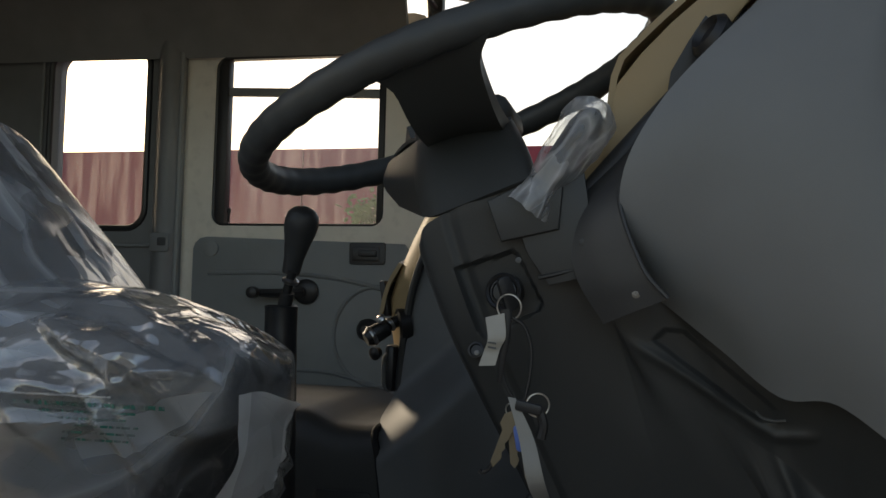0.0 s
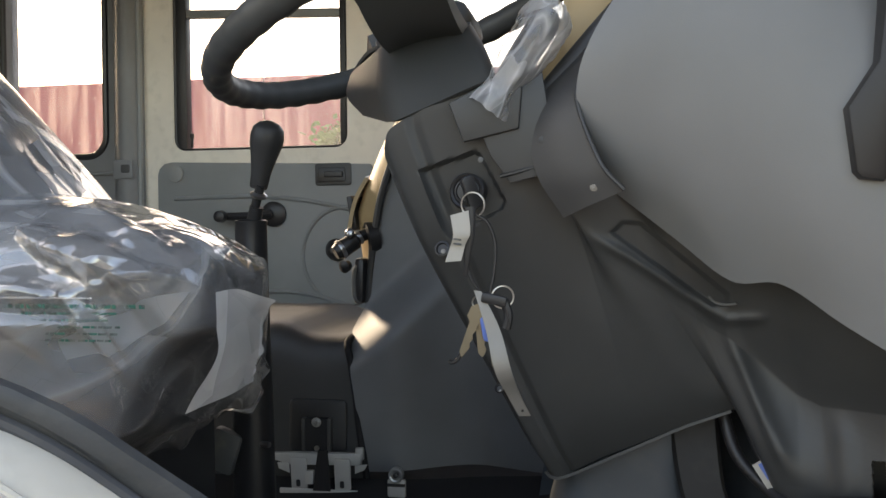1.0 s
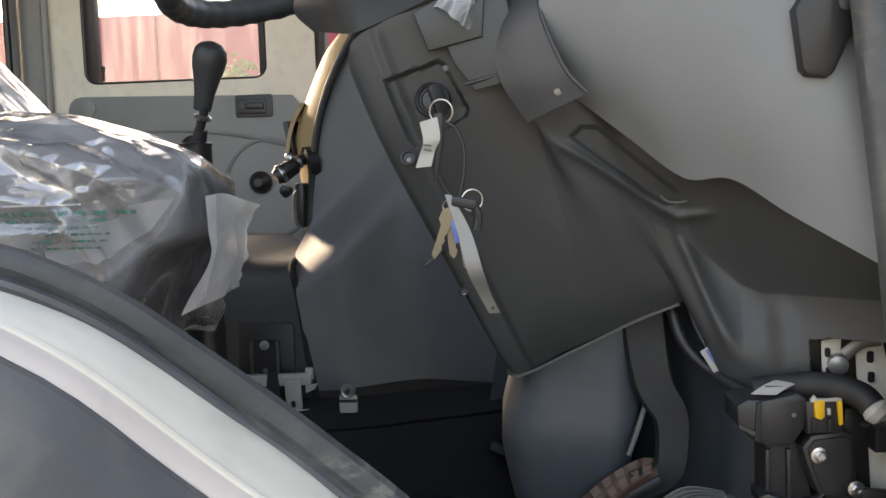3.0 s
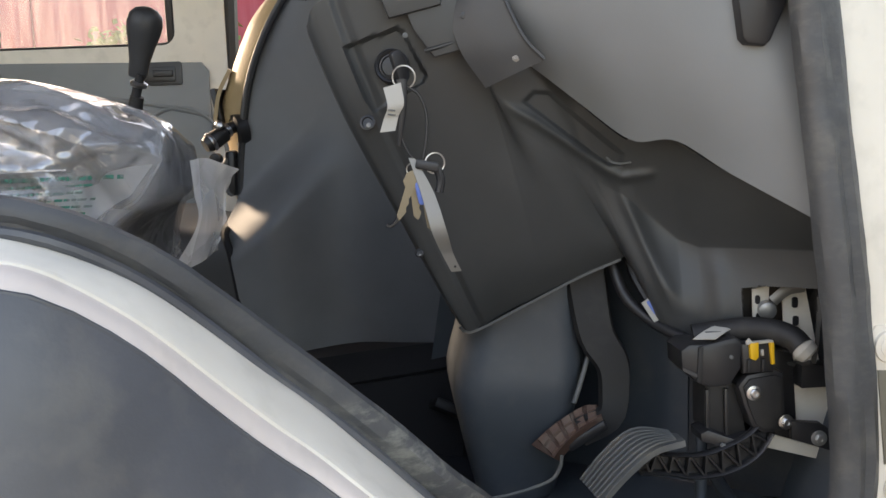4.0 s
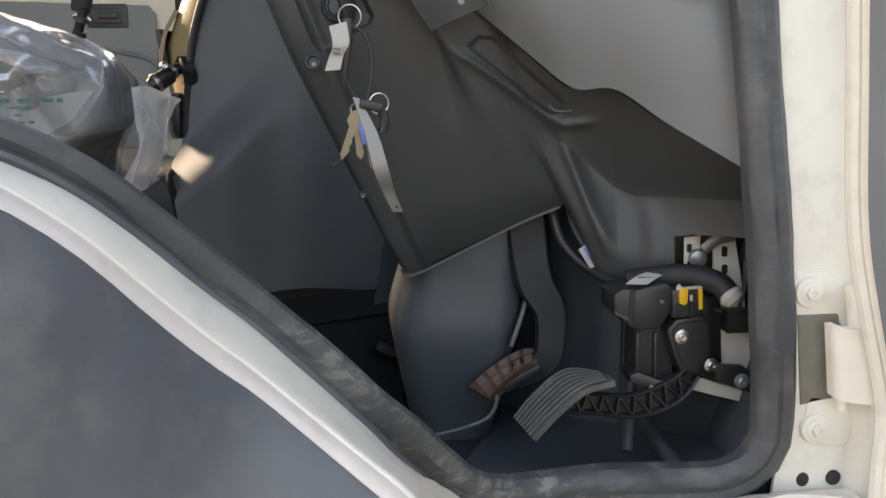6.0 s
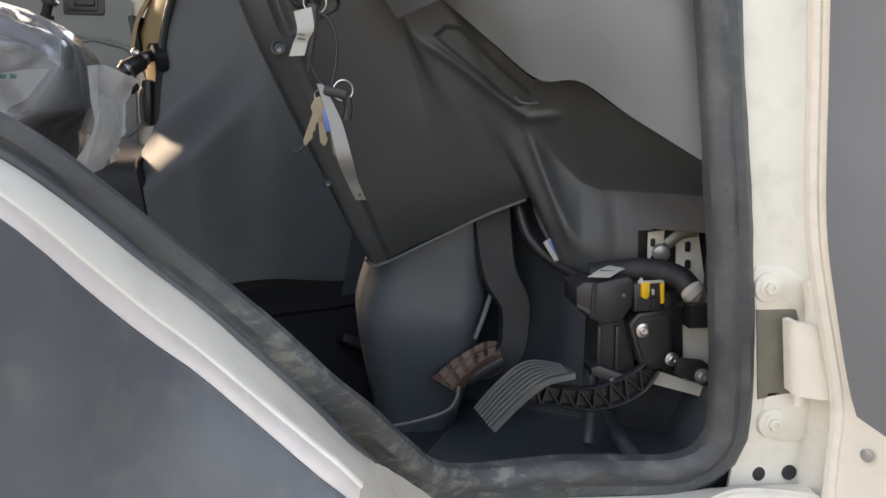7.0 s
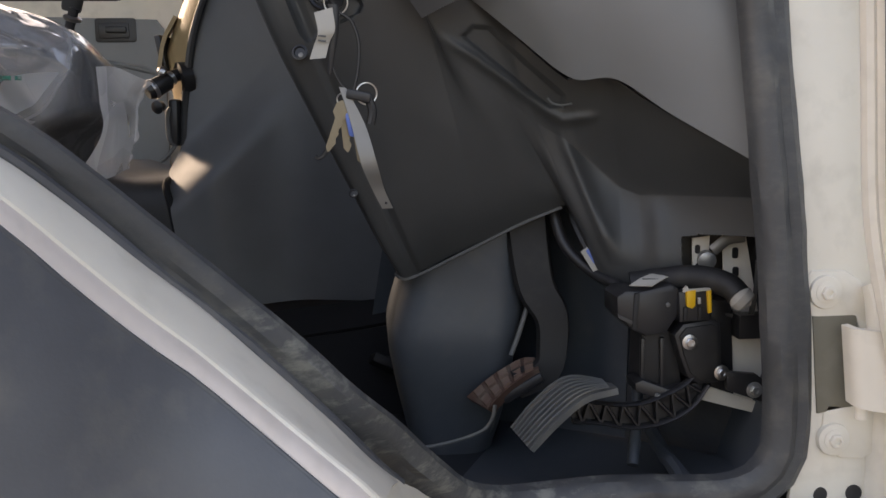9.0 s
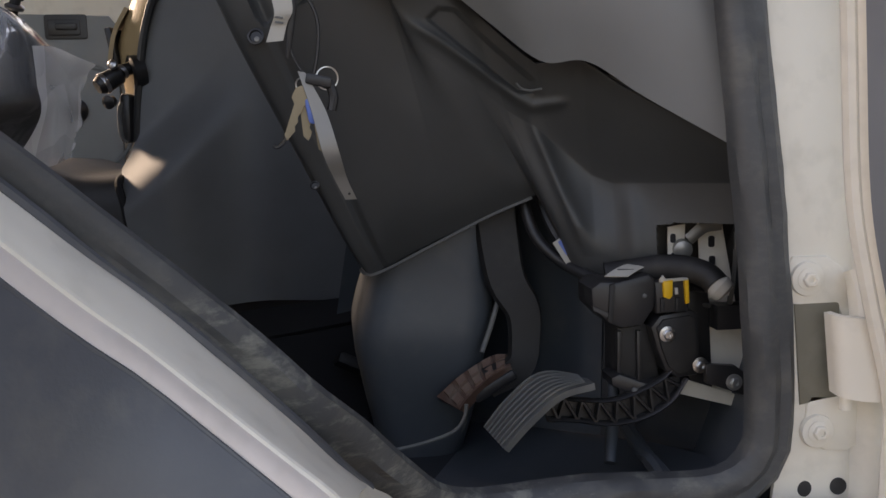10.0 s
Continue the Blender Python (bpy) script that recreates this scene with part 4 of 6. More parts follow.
def make_knee_panel():
    k = thing("lower_dash_panel", "large charcoal plastic cover below the steering column", "trim panel")
    left = [(-0.312, 0.216, 0.224), (-0.329, 0.2, 0.255), (-0.359, 0.18, 0.317), (-0.406, 0.145, 0.416), (-0.429, 0.13, 0.468), (-0.450, 0.120, 0.525), (-0.453, 0.118, 0.540)]
    bottom = [(-0.312, 0.216, 0.224), (-0.298, 0.22, 0.218), (-0.237, 0.215, 0.247), (-0.181, 0.207, 0.275), (-0.138, 0.2, 0.293), (-0.130, 0.197, 0.288), (-0.116, 0.18, 0.254), (-0.103, 0.17, 0.226),
              (-0.085, 0.16, 0.210), (-0.052, 0.145, 0.200), (0.030, 0.095, 0.185)]
    right = [(0.030, 0.095, 0.185), (0.028, 0.080, 0.26), (0.016, 0.044, 0.337)]
    top = [(-0.453, 0.118, 0.540), (-0.441, 0.116, 0.559), (-0.39, 0.113, 0.582), (-0.320, 0.110, 0.604), (-0.310, 0.110, 0.590), (-0.306, 0.110, 0.53), (-0.285, 0.112, 0.500), (-0.238, 0.122, 0.494),
           (-0.195, 0.139, 0.460), (-0.152, 0.137, 0.424), (-0.140, 0.133, 0.421), (-0.112, 0.120, 0.422), (-0.100, 0.114, 0.416), (-0.067, 0.093, 0.390), (0.016, 0.044, 0.337)]
    pod = [(-0.420, 0.519), (-0.367, 0.535), (-0.362, 0.531), (-0.341, 0.490), (-0.344, 0.483), (-0.393, 0.457), (-0.399, 0.463)]

    def within(outline, x, z):
        """Distance into an outline, positive inside."""
        best = 9.0
        for (ax, az), (bx, bz) in zip(outline, outline[1:] + outline[:1]):
            ex, ez = bx - ax, bz - az
            best = min(best, -((x - ax) * -ez + (z - az) * ex) / math.hypot(ex, ez))
        return best

    # long shallow pocket under the end cap, and the line where the overhanging upper face breaks
    pocket = [(-0.249, 0.461), (-0.238, 0.471), (-0.222, 0.470), (-0.146, 0.406), (-0.146, 0.394), (-0.160, 0.395)]
    rim_x, rim_z = [-0.300, -0.265, -0.234, -0.204, -0.161, -0.146, -0.112], [0.482, 0.453, 0.436, 0.416, 0.386, 0.378, 0.381]
    break_x, break_z = [-0.300, -0.265, -0.234, -0.204, -0.161, -0.143, -0.115, -0.085, -0.066, 0.04], [0.470, 0.443, 0.424, 0.404, 0.374, 0.364, 0.341, 0.314, 0.306, 0.308]
    edge_x, edge_z = [-0.285, -0.238, -0.195, -0.152, -0.112, -0.067, 0.016], [0.500, 0.494, 0.460, 0.424, 0.422, 0.390, 0.337]

    def overhang(p):
        """How far the face falls back below the end cap, and the rounded rim of the pocket."""
        if p.x < -0.300:
            return 0.0
        zb, zt = float(np.interp(p.x, break_x, break_z)), float(np.interp(p.x, edge_x, edge_z))
        deep = 0.007 + 0.022 * smooth((p.x + 0.20) / 0.10) - 0.006 * smooth((p.x + 0.05) / 0.06)
        up, down = (zt - p.z) / max(zt - zb, 0.004), (p.z - zb + 0.075) / 0.075
        y = deep * smooth((p.x + 0.300) / 0.05) * max(0.0, 1 - (1 - min(1.0, up)) ** 1.4 if p.z > zb else 0.5 * down * down + 0.5 * smooth(down))
        y += 0.0045 * min(max((within(pocket, p.x, p.z) + 0.001) / 0.004, 0), 1)
        dz = p.z - float(np.interp(p.x, rim_x, rim_z)) - 0.004
        return y - 0.0050 * math.exp(-(dz / 0.0055) ** 2) * smooth((p.x + 0.280) / 0.04) * smooth((-0.108 - p.x) / 0.02)

    def form(u, v, p):
        y = overhang(p) - 0.010 * math.sin(math.pi * min(u * 1.8, 1)) * math.sin(math.pi * v)
        d = within(pod, p.x, p.z)
        y += 0.007 * min(max((d + 0.0006) / 0.0024, 0), 1) * min(1, max(0, (p.z - 0.45) / 0.05 + 0.15))     # sunken pod, fading out below
        y += 0.010 * max(0, 1 - u / 0.035) ** 2                                           # rolled outer edge
        y += 0.004 * max(0, 1 - abs(u - 0.065) / 0.012)                                   # groove inside the edge
        y -= 0.0045 * math.exp(-((p.x + 0.052) / 0.009) ** 2) * smooth((0.312 - p.z) / 0.035)      # upright ridge on the side trim
        dx = p.x + 0.155 - 0.40 * (0.393 - p.z)
        y -= 0.006 * math.exp(-(dx / (0.005 if dx < 0 else 0.011)) ** 2) * min(1, max(0, (0.385 - p.z) / 0.04)) * min(1, max(0, (p.z - 0.235) / 0.03))     # slanting ridge
        return (0, y, 0)

    def keep(c):
        return not (-0.033 < c.x < 0.026 and 0.192 < c.z < 0.270 - 0.10 * abs(c.x + 0.004) * (c.x < -0.02))

    part("shell", grid_mesh(coons(bottom, top, left, right, 360, 190, form), 0.003, keep), KNEE, k)
    back = [(x + 0.012, y + 0.055, z) for x, y, z in left]
    lf = [(x, y + 0.009, z) for x, y, z in left]
    part("side_return", grid_mesh(ruled(lf, back, 40, 8), 0.003), KNEE, k)
    bl = bottom[:5]
    under = [(x + 0.01, y + 0.035, z + 0.014) for x, y, z in bl]
    part("lower_return", grid_mesh(ruled(bl, under, 30, 6, lambda u, v: (0, 0, -0.006 * math.sin(math.pi * v))), 0.003), KNEE, k)
    base = [(-0.388, 0.576), (-0.375, 0.541), (-0.326, 0.552), (-0.322, 0.600), (-0.335, 0.602)]
    part("stalk_base", prism(base, 0.007, Matrix.Translation((0, 0.108, 0)) @ pose(0, 0, 0, 90, 0, 0), 0.003), KNEE, k)
    part("slit", tube([(-0.343, 0.1045, 0.511), (-0.330, 0.105, 0.514), (-0.312, 0.107, 0.519)], 0.0018, 6, 8), BLACK, k)
    part("filler", prism([(-0.368, 0.572), (-0.336, 0.602), (-0.306, 0.602), (-0.300, 0.560), (-0.304, 0.512), (-0.334, 0.505), (-0.352, 0.530)], 0.003, Matrix.Translation((0, 0.1085, 0)) @ pose(0, 0, 0, 90, 0, 0), 0.001), KNEE, k)
    part("cheek_screw", lathe([(0.0032, 0), (0.0032, 0.0025), (0.001, 0.003)], facing(-0.306, 0.100, 0.541), 12), DARK, k)
    part("screw", lathe([(0.0026, 0), (0.0026, 0.002), (0.001, 0.0025)], facing(-0.3605, 0.109, 0.526), 12), PEDALGREY, k)
    rec = [(-0.400, 0.1335, 0.447, 0.0075), (-0.3545, 0.1835, 0.311, 0.0045)]
    for x, y, z, rr in rec:
        o = part("fixing_recess", lathe([(rr, 0), (rr, 0.0015), (rr * 0.75, 0.002), (rr * 0.65, 0.0002)], facing(x, y, z, -15, -10), 18), BLACK, k)
        part("fixing_screw", lathe([(rr * 0.32, 0), (rr * 0.32, 0.0018), (rr * 0.15, 0.0022)], facing(x + 0.001, y, z - 0.0025, -15, -10), 10), DULL, o)
    lock = thing("ignition_lock", "round black ignition lock with key inserted", "lock")
    m = along((-0.3735, 0.121, 0.4985), (-0.392, 0.03, 0.507))
    part("collar", lathe([(0.0165, -0.004), (0.0165, 0.005), (0.0150, 0.0065), (0.0128, 0.005), (0.0122, 0.001)], m, 28), BLACK, lock)
    part("bezel", lathe([(0.0118, 0), (0.0118, 0.0052), (0.0102, 0.0060), (0.0092, 0.004)], m, 28), DARK, lock)
    part("barrel", lathe([(0.0085, 0), (0.0085, 0.0068), (0.002, 0.0072)], m, 20), BLACK, lock)

    part("pocket_lip", tube([(-0.163, 0.149, 0.4035), (-0.158, 0.1485, 0.3985), (-0.150, 0.146, 0.3965), (-0.140, 0.142, 0.3975)], 0.0011, 6, 20), PEDALGREY, k, "curled edge of the pocket")
    # painted metal behind the cut-out
    p = thing("inner_pillar_plate", "cream painted inner pillar metal with slotted bracket", "bracket", kind="structure")
    def sheet(name, out, y, material, t=0.003):
        return part(name, prism(out, t, Matrix.Translation((0, y, 0)) @ pose(0, 0, 0, 90, 0, 0), 0.001), material, p)

    lp = sheet("slotted_bracket", [(-0.018, 0.226), (-0.002, 0.228), (-0.001, 0.266), (-0.019, 0.264)], 0.138, CREAM)
    rp = sheet("plate", [(0.024, 0.186), (0.050, 0.186), (0.034, 0.268), (0.010, 0.268), (0.012, 0.230)], 0.134, CREAM)
    for par, x, y, z, w, h in ((rp, 0.023, 0.1305, 0.249, 0.006, 0.011), (rp, 0.024, 0.1305, 0.230, 0.006, 0.010), (lp, -0.014, 0.1345, 0.253, 0.005, 0.009), (lp, -0.013, 0.1345, 0.236, 0.005, 0.006)):
        part("slot", prism(rounded(w, h, 0.0022), 0.0015, facing(x, y, z), 0), BLACK, par)
    cl = part("clamp", lathe([(0.008, -0.008), (0.0095, 0.0), (0.009, 0.005), (0.005, 0.007)], along((-0.006, 0.130, 0.243), (-0.012, 0.10, 0.238)), 16), ZINC, p, "dull zinc cable clamp")
    part("strap", tube([(-0.002, 0.125, 0.252), (0.012, 0.122, 0.264), (0.028, 0.120, 0.267)], 0.006, 8, 10, flat=0.5), DULL, cl)
    sheet("side_plate", [(0.017, 0.104), (0.068, 0.088), (0.060, 0.172), (0.014, 0.170)], 0.120, CREAM)
    sheet("foot_strip", [(-0.021, 0.107), (0.066, 0.082), (0.065, 0.093), (-0.008, 0.119), (-0.015, 0.117)], 0.113, CREAM)
    sheet("rubber_block", [(0.014, 0.170), (0.055, 0.170), (0.055, 0.193), (0.014, 0.193)], 0.112, BLACK, 0.02)
    # black sheet added behind the cut-out in place of the shade inside
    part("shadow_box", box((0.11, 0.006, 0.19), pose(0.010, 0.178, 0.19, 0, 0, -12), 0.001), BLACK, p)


def make_console():
    c = thing("centre_console", "charcoal centre console flaring into the engine cover", "console")
    zs = [0.090, 0.117, 0.145, 0.170, 0.222, 0.269, 0.303, 0.329, 0.354, 0.414, 0.467, 0.518, 0.565, 0.599, 0.630, 0.67]
    xl = [-0.598, -0.602, -0.607, -0.613, -0.619, -0.626, -0.634, -0.621, -0.612, -0.609, -0.602, -0.592, -0.576, -0.560, -0.542, -0.515]

    def depth(x, z):
        ridge = 0.308 + 0.86 * (x + 0.634) - 0.9 * max(0, x + 0.52) ** 2
        fade = 1 - smooth((x + 0.57) / 0.15)
        return 0.668 - 0.076 * smooth((ridge + 0.040 - z) / 0.112) * fade - 0.16 * smooth((x + 0.56) / 0.35) - 0.012 * math.sin(math.pi * smooth((z - 0.1) / 0.5))

    rows = []
    for j in range(150):
        z = 0.092 + (0.67 - 0.092) * j / 149
        x0 = float(np.interp(z, zs, xl))
        rows.append([Vector((x0 + (-0.24 - x0) * (i / 69), 0, z)) for i in range(70)])
    for r in rows:
        for p in r:
            low = 0.112 + 0.10 * max(0, p.x + 0.60) ** 1.3
            p.z = low + (p.z - 0.092) * (0.67 - low) / 0.578
            p.y = depth(p.x, p.z)
    part("side_panel", grid_mesh(rows, 0.004), CONSOLE, c)
    edge = [(-0.614, 0.660, 0.353), (-0.609, 0.66, 0.414), (-0.602, 0.66, 0.467), (-0.592, 0.66, 0.518), (-0.576, 0.66, 0.565), (-0.560, 0.66, 0.599), (-0.542, 0.66, 0.630), (-0.51, 0.655, 0.675)]
    outer = [(-0.628, 0.70, 0.353), (-0.632, 0.70, 0.414), (-0.640, 0.70, 0.477), (-0.637, 0.70, 0.504), (-0.619, 0.70, 0.552), (-0.600, 0.70, 0.596), (-0.581, 0.70, 0.630), (-0.545, 0.70, 0.670)]
    back = [(-0.640, 1.00, 0.353), (-0.655, 1.00, 0.414), (-0.690, 1.00, 0.470), (-0.690, 1.00, 0.512), (-0.672, 1.00, 0.56), (-0.650, 1.00, 0.605), (-0.620, 1.00, 0.645), (-0.58, 1.00, 0.69)]
    e, o, b = spline(edge, 40), spline(outer, 40), spline(back, 40)
    rows = [e, [x.lerp(y, 0.5) + Vector((-0.004, -0.006, 0)) for x, y in zip(e, o)], o] + [[x.lerp(y, k / 6) for x, y in zip(o, b)] for k in range(1, 7)]
    part("fascia", grid_mesh(rows, 0.004), TAN, c, "tan centre fascia catching sunlight")
    part("fascia_edge", tube(edge, 0.006, 8, 40), DARK, c)
    part("vent_flap", grid_mesh(ruled([(-0.620, 0.69, 0.545), (-0.638, 0.685, 0.510), (-0.646, 0.68, 0.468)], [(-0.638, 0.80, 0.555), (-0.660, 0.80, 0.515), (-0.668, 0.80, 0.472)], 10, 6), 0.006), TAN, c)
    part("vent_slot", box((0.010, 0.10, 0.055), pose(-0.640, 0.735, 0.492, 0, -10, -8), 0.003), BLACK, c)
    part("tray", box((0.016, 0.11, 0.070), pose(-0.620, 0.700, 0.388, 0, 2, -6), 0.006), BLACK, c)
    part("rocker", tube([(-0.626, 0.650, 0.412), (-0.632, 0.648, 0.400), (-0.632, 0.648, 0.366), (-0.624, 0.65, 0.355)], 0.004, 8, 16), PEDALGREY, c)
    l = thing("park_lever", "black pull handle with chrome end in the console", "lever")
    part("bezel", lathe([(0.026, -0.01), (0.026, 0.006), (0.020, 0.009), (0.014, 0.002)], along((-0.612, 0.672, 0.452), (-0.80, 0.58, 0.42)), 24), BLACK, l)
    part("rod", tube([(-0.612, 0.668, 0.460), (-0.632, 0.65, 0.452), (-0.655, 0.630, 0.434)], 0.009, 10, 8), BLACK, l)
    part("grip", lathe([(0.006, -0.024), (0.013, -0.018), (0.0145, 0.010), (0.010, 0.019), (0.003, 0.020)], along((-0.642, 0.636, 0.440), (-0.69, 0.605, 0.408)), 16), BLACK, l)
    part("chrome_ring", lathe([(0.0148, -0.003), (0.0156, 0), (0.0148, 0.003)], along((-0.648, 0.632, 0.436), (-0.69, 0.605, 0.408)), 18), STEEL, l)
    part("chrome_ring", lathe([(0.0105, -0.003), (0.0112, 0), (0.0105, 0.003)], along((-0.626, 0.652, 0.453), (-0.69, 0.605, 0.408)), 18), STEEL, l)
    part("button", lathe([(0.006, 0), (0.007, 0.006), (0.003, 0.009)], along((-0.632, 0.63, 0.460), (-0.65, 0.58, 0.48)), 12), STEEL, l)
    part("lower_knob", lathe([(0.008, 0), (0.010, 0.010), (0.004, 0.014)], along((-0.640, 0.640, 0.412), (-0.66, 0.59, 0.40)), 14), BLACK, l)


def make_engine_cover():
    e = thing("engine_cover", "black moulded engine cover with latch between the seats", "cover")
    rows = []
    for i in range(40):
        x = -1.25 + (1.25 - 0.634) * i / 39
        top = 0.303 + 0.020 * smooth((-x - 0.69) / 0.06) + 0.004 * smooth((x + 0.66) / 0.03)
        k = top / 0.303
        sec = [(0.592, 0.095), (0.596, 0.150), (0.599, 0.205), (0.600, 0.245), (0.602, 0.268), (0.607, 0.283), (0.616, 0.294), (0.630, 0.301), (0.650, 0.303), (0.70, 0.303), (0.85, 0.305), (1.0, 0.30), (1.03, 0.1)]
        sx = lambda z: float(np.interp(z, [0.1, 0.145, 0.17, 0.222, 0.269, 0.303], [-0.602, -0.607, -0.613, -0.619, -0.626, -0.633]))
        rows.append([Vector((x + (sx(z) + 0.634) * smooth((x + 0.72) / 0.08), y, z * k)) for y, z in sec])
    part("shell", grid_mesh(rows, 0.004), DARK, e)
    part("gap_seal", tube([(-0.600, 0.590, 0.10), (-0.611, 0.592, 0.17), (-0.617, 0.594, 0.222), (-0.624, 0.596, 0.269), (-0.632, 0.606, 0.298), (-0.633, 0.66, 0.306)], 0.0055, 8, 24), RAILBLACK, e)
    part("latch_plate", prism(rounded(0.088, 0.078, 0.008), 0.010, facing(-0.674, 0.599, 0.177, -3), 0.003), BLACK, e)
    la = part("latch", box((0.036, 0.016, 0.055), pose(-0.673, 0.584, 0.164), 0.004), RAILBLACK, e)
    bolt(la, (-0.671, 0.575, 0.186), (0, -1, 0), 0.0048, ZINC)
    part("cheek", box((0.006, 0.012, 0.05), pose(-0.692, 0.582, 0.166), 0.002), DARK, la)
    part("cheek", box((0.006, 0.012, 0.05), pose(-0.653, 0.582, 0.166), 0.002), DARK, la)
    part("pivot", lathe([(0.004, 0), (0.004, 0.004)], facing(-0.671, 0.578, 0.148), 10), STEEL, la)
    part("strap", grid_mesh(ruled([(-0.662, 0.552, 0.150), (-0.668, 0.546, 0.094)], [(-0.648, 0.552, 0.150), (-0.642, 0.546, 0.094)], 6, 4), 0.005), RAILBLACK, la, "black rubber strap")
    s = thing("latch_bracket", "zinc-plated pressed latch bracket on the floor rail", "bracket")
    part("base", prism([(-0.742, 0.137), (-0.704, 0.128), (-0.600, 0.130), (-0.598, 0.147), (-0.640, 0.146), (-0.700, 0.145), (-0.746, 0.143)], 0.012, Matrix.Translation((0, 0.566, 0)) @ pose(0, 0, 0, 90, 0, 0), 0.002), GALV, s)
    for x in (-0.690, -0.625):
        tg = part("tongue", box((0.024, 0.005, 0.056), pose(x, 0.552, 0.113, 6, 0, 0), 0.002), GALV, s)
        part("slot", prism(rounded(0.006, 0.010, 0.002), 0.001, facing(x, 0.5482, 0.104, 6), 0), BLACK, tg)
    part("web", box((0.118, 0.004, 0.018), pose(-0.660, 0.550, 0.087), 0.002), GALV, s)
    part("hook", box((0.012, 0.010, 0.020), pose(-0.674, 0.553, 0.112), 0.002), GALV, s)
    part("side_tab", prism([(-0.722, 0.122), (-0.706, 0.116), (-0.706, 0.132), (-0.724, 0.130)], 0.004, Matrix.Translation((0, 0.558, 0)) @ pose(0, 0, 0, 90, 0, 0), 0.001), GALV, s)
    part("side_tab", prism([(-0.608, 0.118), (-0.594, 0.124), (-0.590, 0.132), (-0.608, 0.130)], 0.004, Matrix.Translation((0, 0.558, 0)) @ pose(0, 0, 0, 90, 0, 0), 0.001), GALV, s)
    part("end_lug", box((0.012, 0.008, 0.018), pose(-0.602, 0.560, 0.146), 0.002), GALV, s)
    r = thing("floor_rail", "black floor rail along the engine cover with bolt clip", "rail", kind="structure")
    part("rail", grid_mesh(ruled([(-1.2, 0.585, 0.095), (-0.60, 0.578, 0.100), (-0.42, 0.535, 0.122), (-0.30, 0.47, 0.145)], [(-1.2, 0.53, 0.055), (-0.60, 0.525, 0.068), (-0.42, 0.47, 0.098), (-0.30, 0.42, 0.125)], 30, 8,
         lambda u, v: (0, 0, 0.006 * math.sin(math.pi * v))), 0.006), RAILBLACK, r)
    part("rail_skirt", grid_mesh(ruled([(-1.2, 0.53, 0.055), (-0.60, 0.525, 0.068), (-0.42, 0.47, 0.098), (-0.30, 0.42, 0.125)], [(-1.2, 0.52, -0.01), (-0.60, 0.50, -0.01), (-0.42, 0.46, -0.01), (-0.30, 0.42, -0.01)], 30, 6), 0.006), RAILBLACK, r)
    cl = part("clip", box((0.026, 0.008, 0.026), pose(-0.541, 0.530, 0.108), 0.003), GALV, r)
    part("nut", lathe([(0.0105, 0), (0.0105, 0.008), (0.0085, 0.010), (0.0060, 0.009), (0.0055, 0.004)], facing(-0.540, 0.528, 0.128), 22), ZINC, cl)
    part("stud", lathe([(0.0035, 0), (0.0035, 0.010), (0.002, 0.011)], facing(-0.540, 0.528, 0.128), 12), BLACK, cl)
    part("clip_slot", box((0.026, 0.002, 0.004), pose(-0.541, 0.5255, 0.113), 0), BLACK, cl)


make_dashboard()
make_knee_panel()
make_console()
make_engine_cover()

# ---- steering ----
WC = Vector((-0.451, 0.28, 0.703))                    # wheel centre
WN = Vector((-0.358, -0.022, 0.934)).normalized()        # its axis, towards the driver
WX = Vector((0.934, 0.0, 0.358)).normalized()


def wheel_pose():
    m = Matrix((WX, WN.cross(WX), WN)).transposed().to_4x4()
    m.translation = WC
    return m


def make_wheel():
    w = thing("steering_wheel", "large black two-spoke steering wheel with finger-grip rim", "steering wheel")
    m = wheel_pose()
    R, bm, rings = 0.2265, bmesh.new(), []
    for i in range(240):
        a = 2 * math.pi * i / 240
        ring = []
        for k in range(14):
            b = 2 * math.pi * k / 14
            r = 0.0152 + 0.0010 * math.sin(44 * a) * (0.4 + 0.6 * max(0, -math.sin(b) * 0.5 + 0.5 * math.cos(b)))
            ring.append(bm.verts.new(((R + r * math.cos(b)) * math.cos(a), (R + r * math.cos(b)) * math.sin(a), 1.08 * r * math.sin(b))))
        rings.append(ring)
    for i in range(240):
        a, b = rings[i], rings[(i + 1) % 240]
        for k in range(14):
            bm.faces.new((a[k], a[(k + 1) % 14], b[(k + 1) % 14], b[k]))
    bm.transform(m)
    part("rim", bm, RIM, w)
    # broad near spoke and its twin on the far side, dished down to the hub
    for rim_l, rim_r, hub_l, hub_r, spread in (((-0.474, 0.066, 0.690), (-0.396, 0.066, 0.716), (-0.466, 0.20, 0.652), (-0.384, 0.20, 0.664), 0.014),
                                       ((-0.556, 0.472, 0.668), (-0.470, 0.492, 0.700), (-0.500, 0.270, 0.660), (-0.400, 0.290, 0.680), 0.0)):
        rim_l, rim_r, hub_l, hub_r = (Vector(q) for q in (rim_l, rim_r, hub_l, hub_r))
        rows = []
        for j in range(14):
            v = j / 13
            l, r = rim_l.lerp(hub_l, v), rim_r.lerp(hub_r, v)
            flare = spread * max(0, 1 - v / 0.22) ** 2
            ax = (r - l).normalized()
            l, r = l - ax * flare, r + ax * flare
            rows.append([l.lerp(r, k / 8) + Vector((0, 0, 0.006 * math.sin(math.pi * k / 8) - 0.010 * math.sin(math.pi * v))) for k in range(9)])
        part("spoke", grid_mesh(rows, 0.016), RIM, w)
    part("hub_pad", box((0.105, 0.11, 0.040), m @ pose(0, 0, -0.036), 0.016, 3), RIM, w)


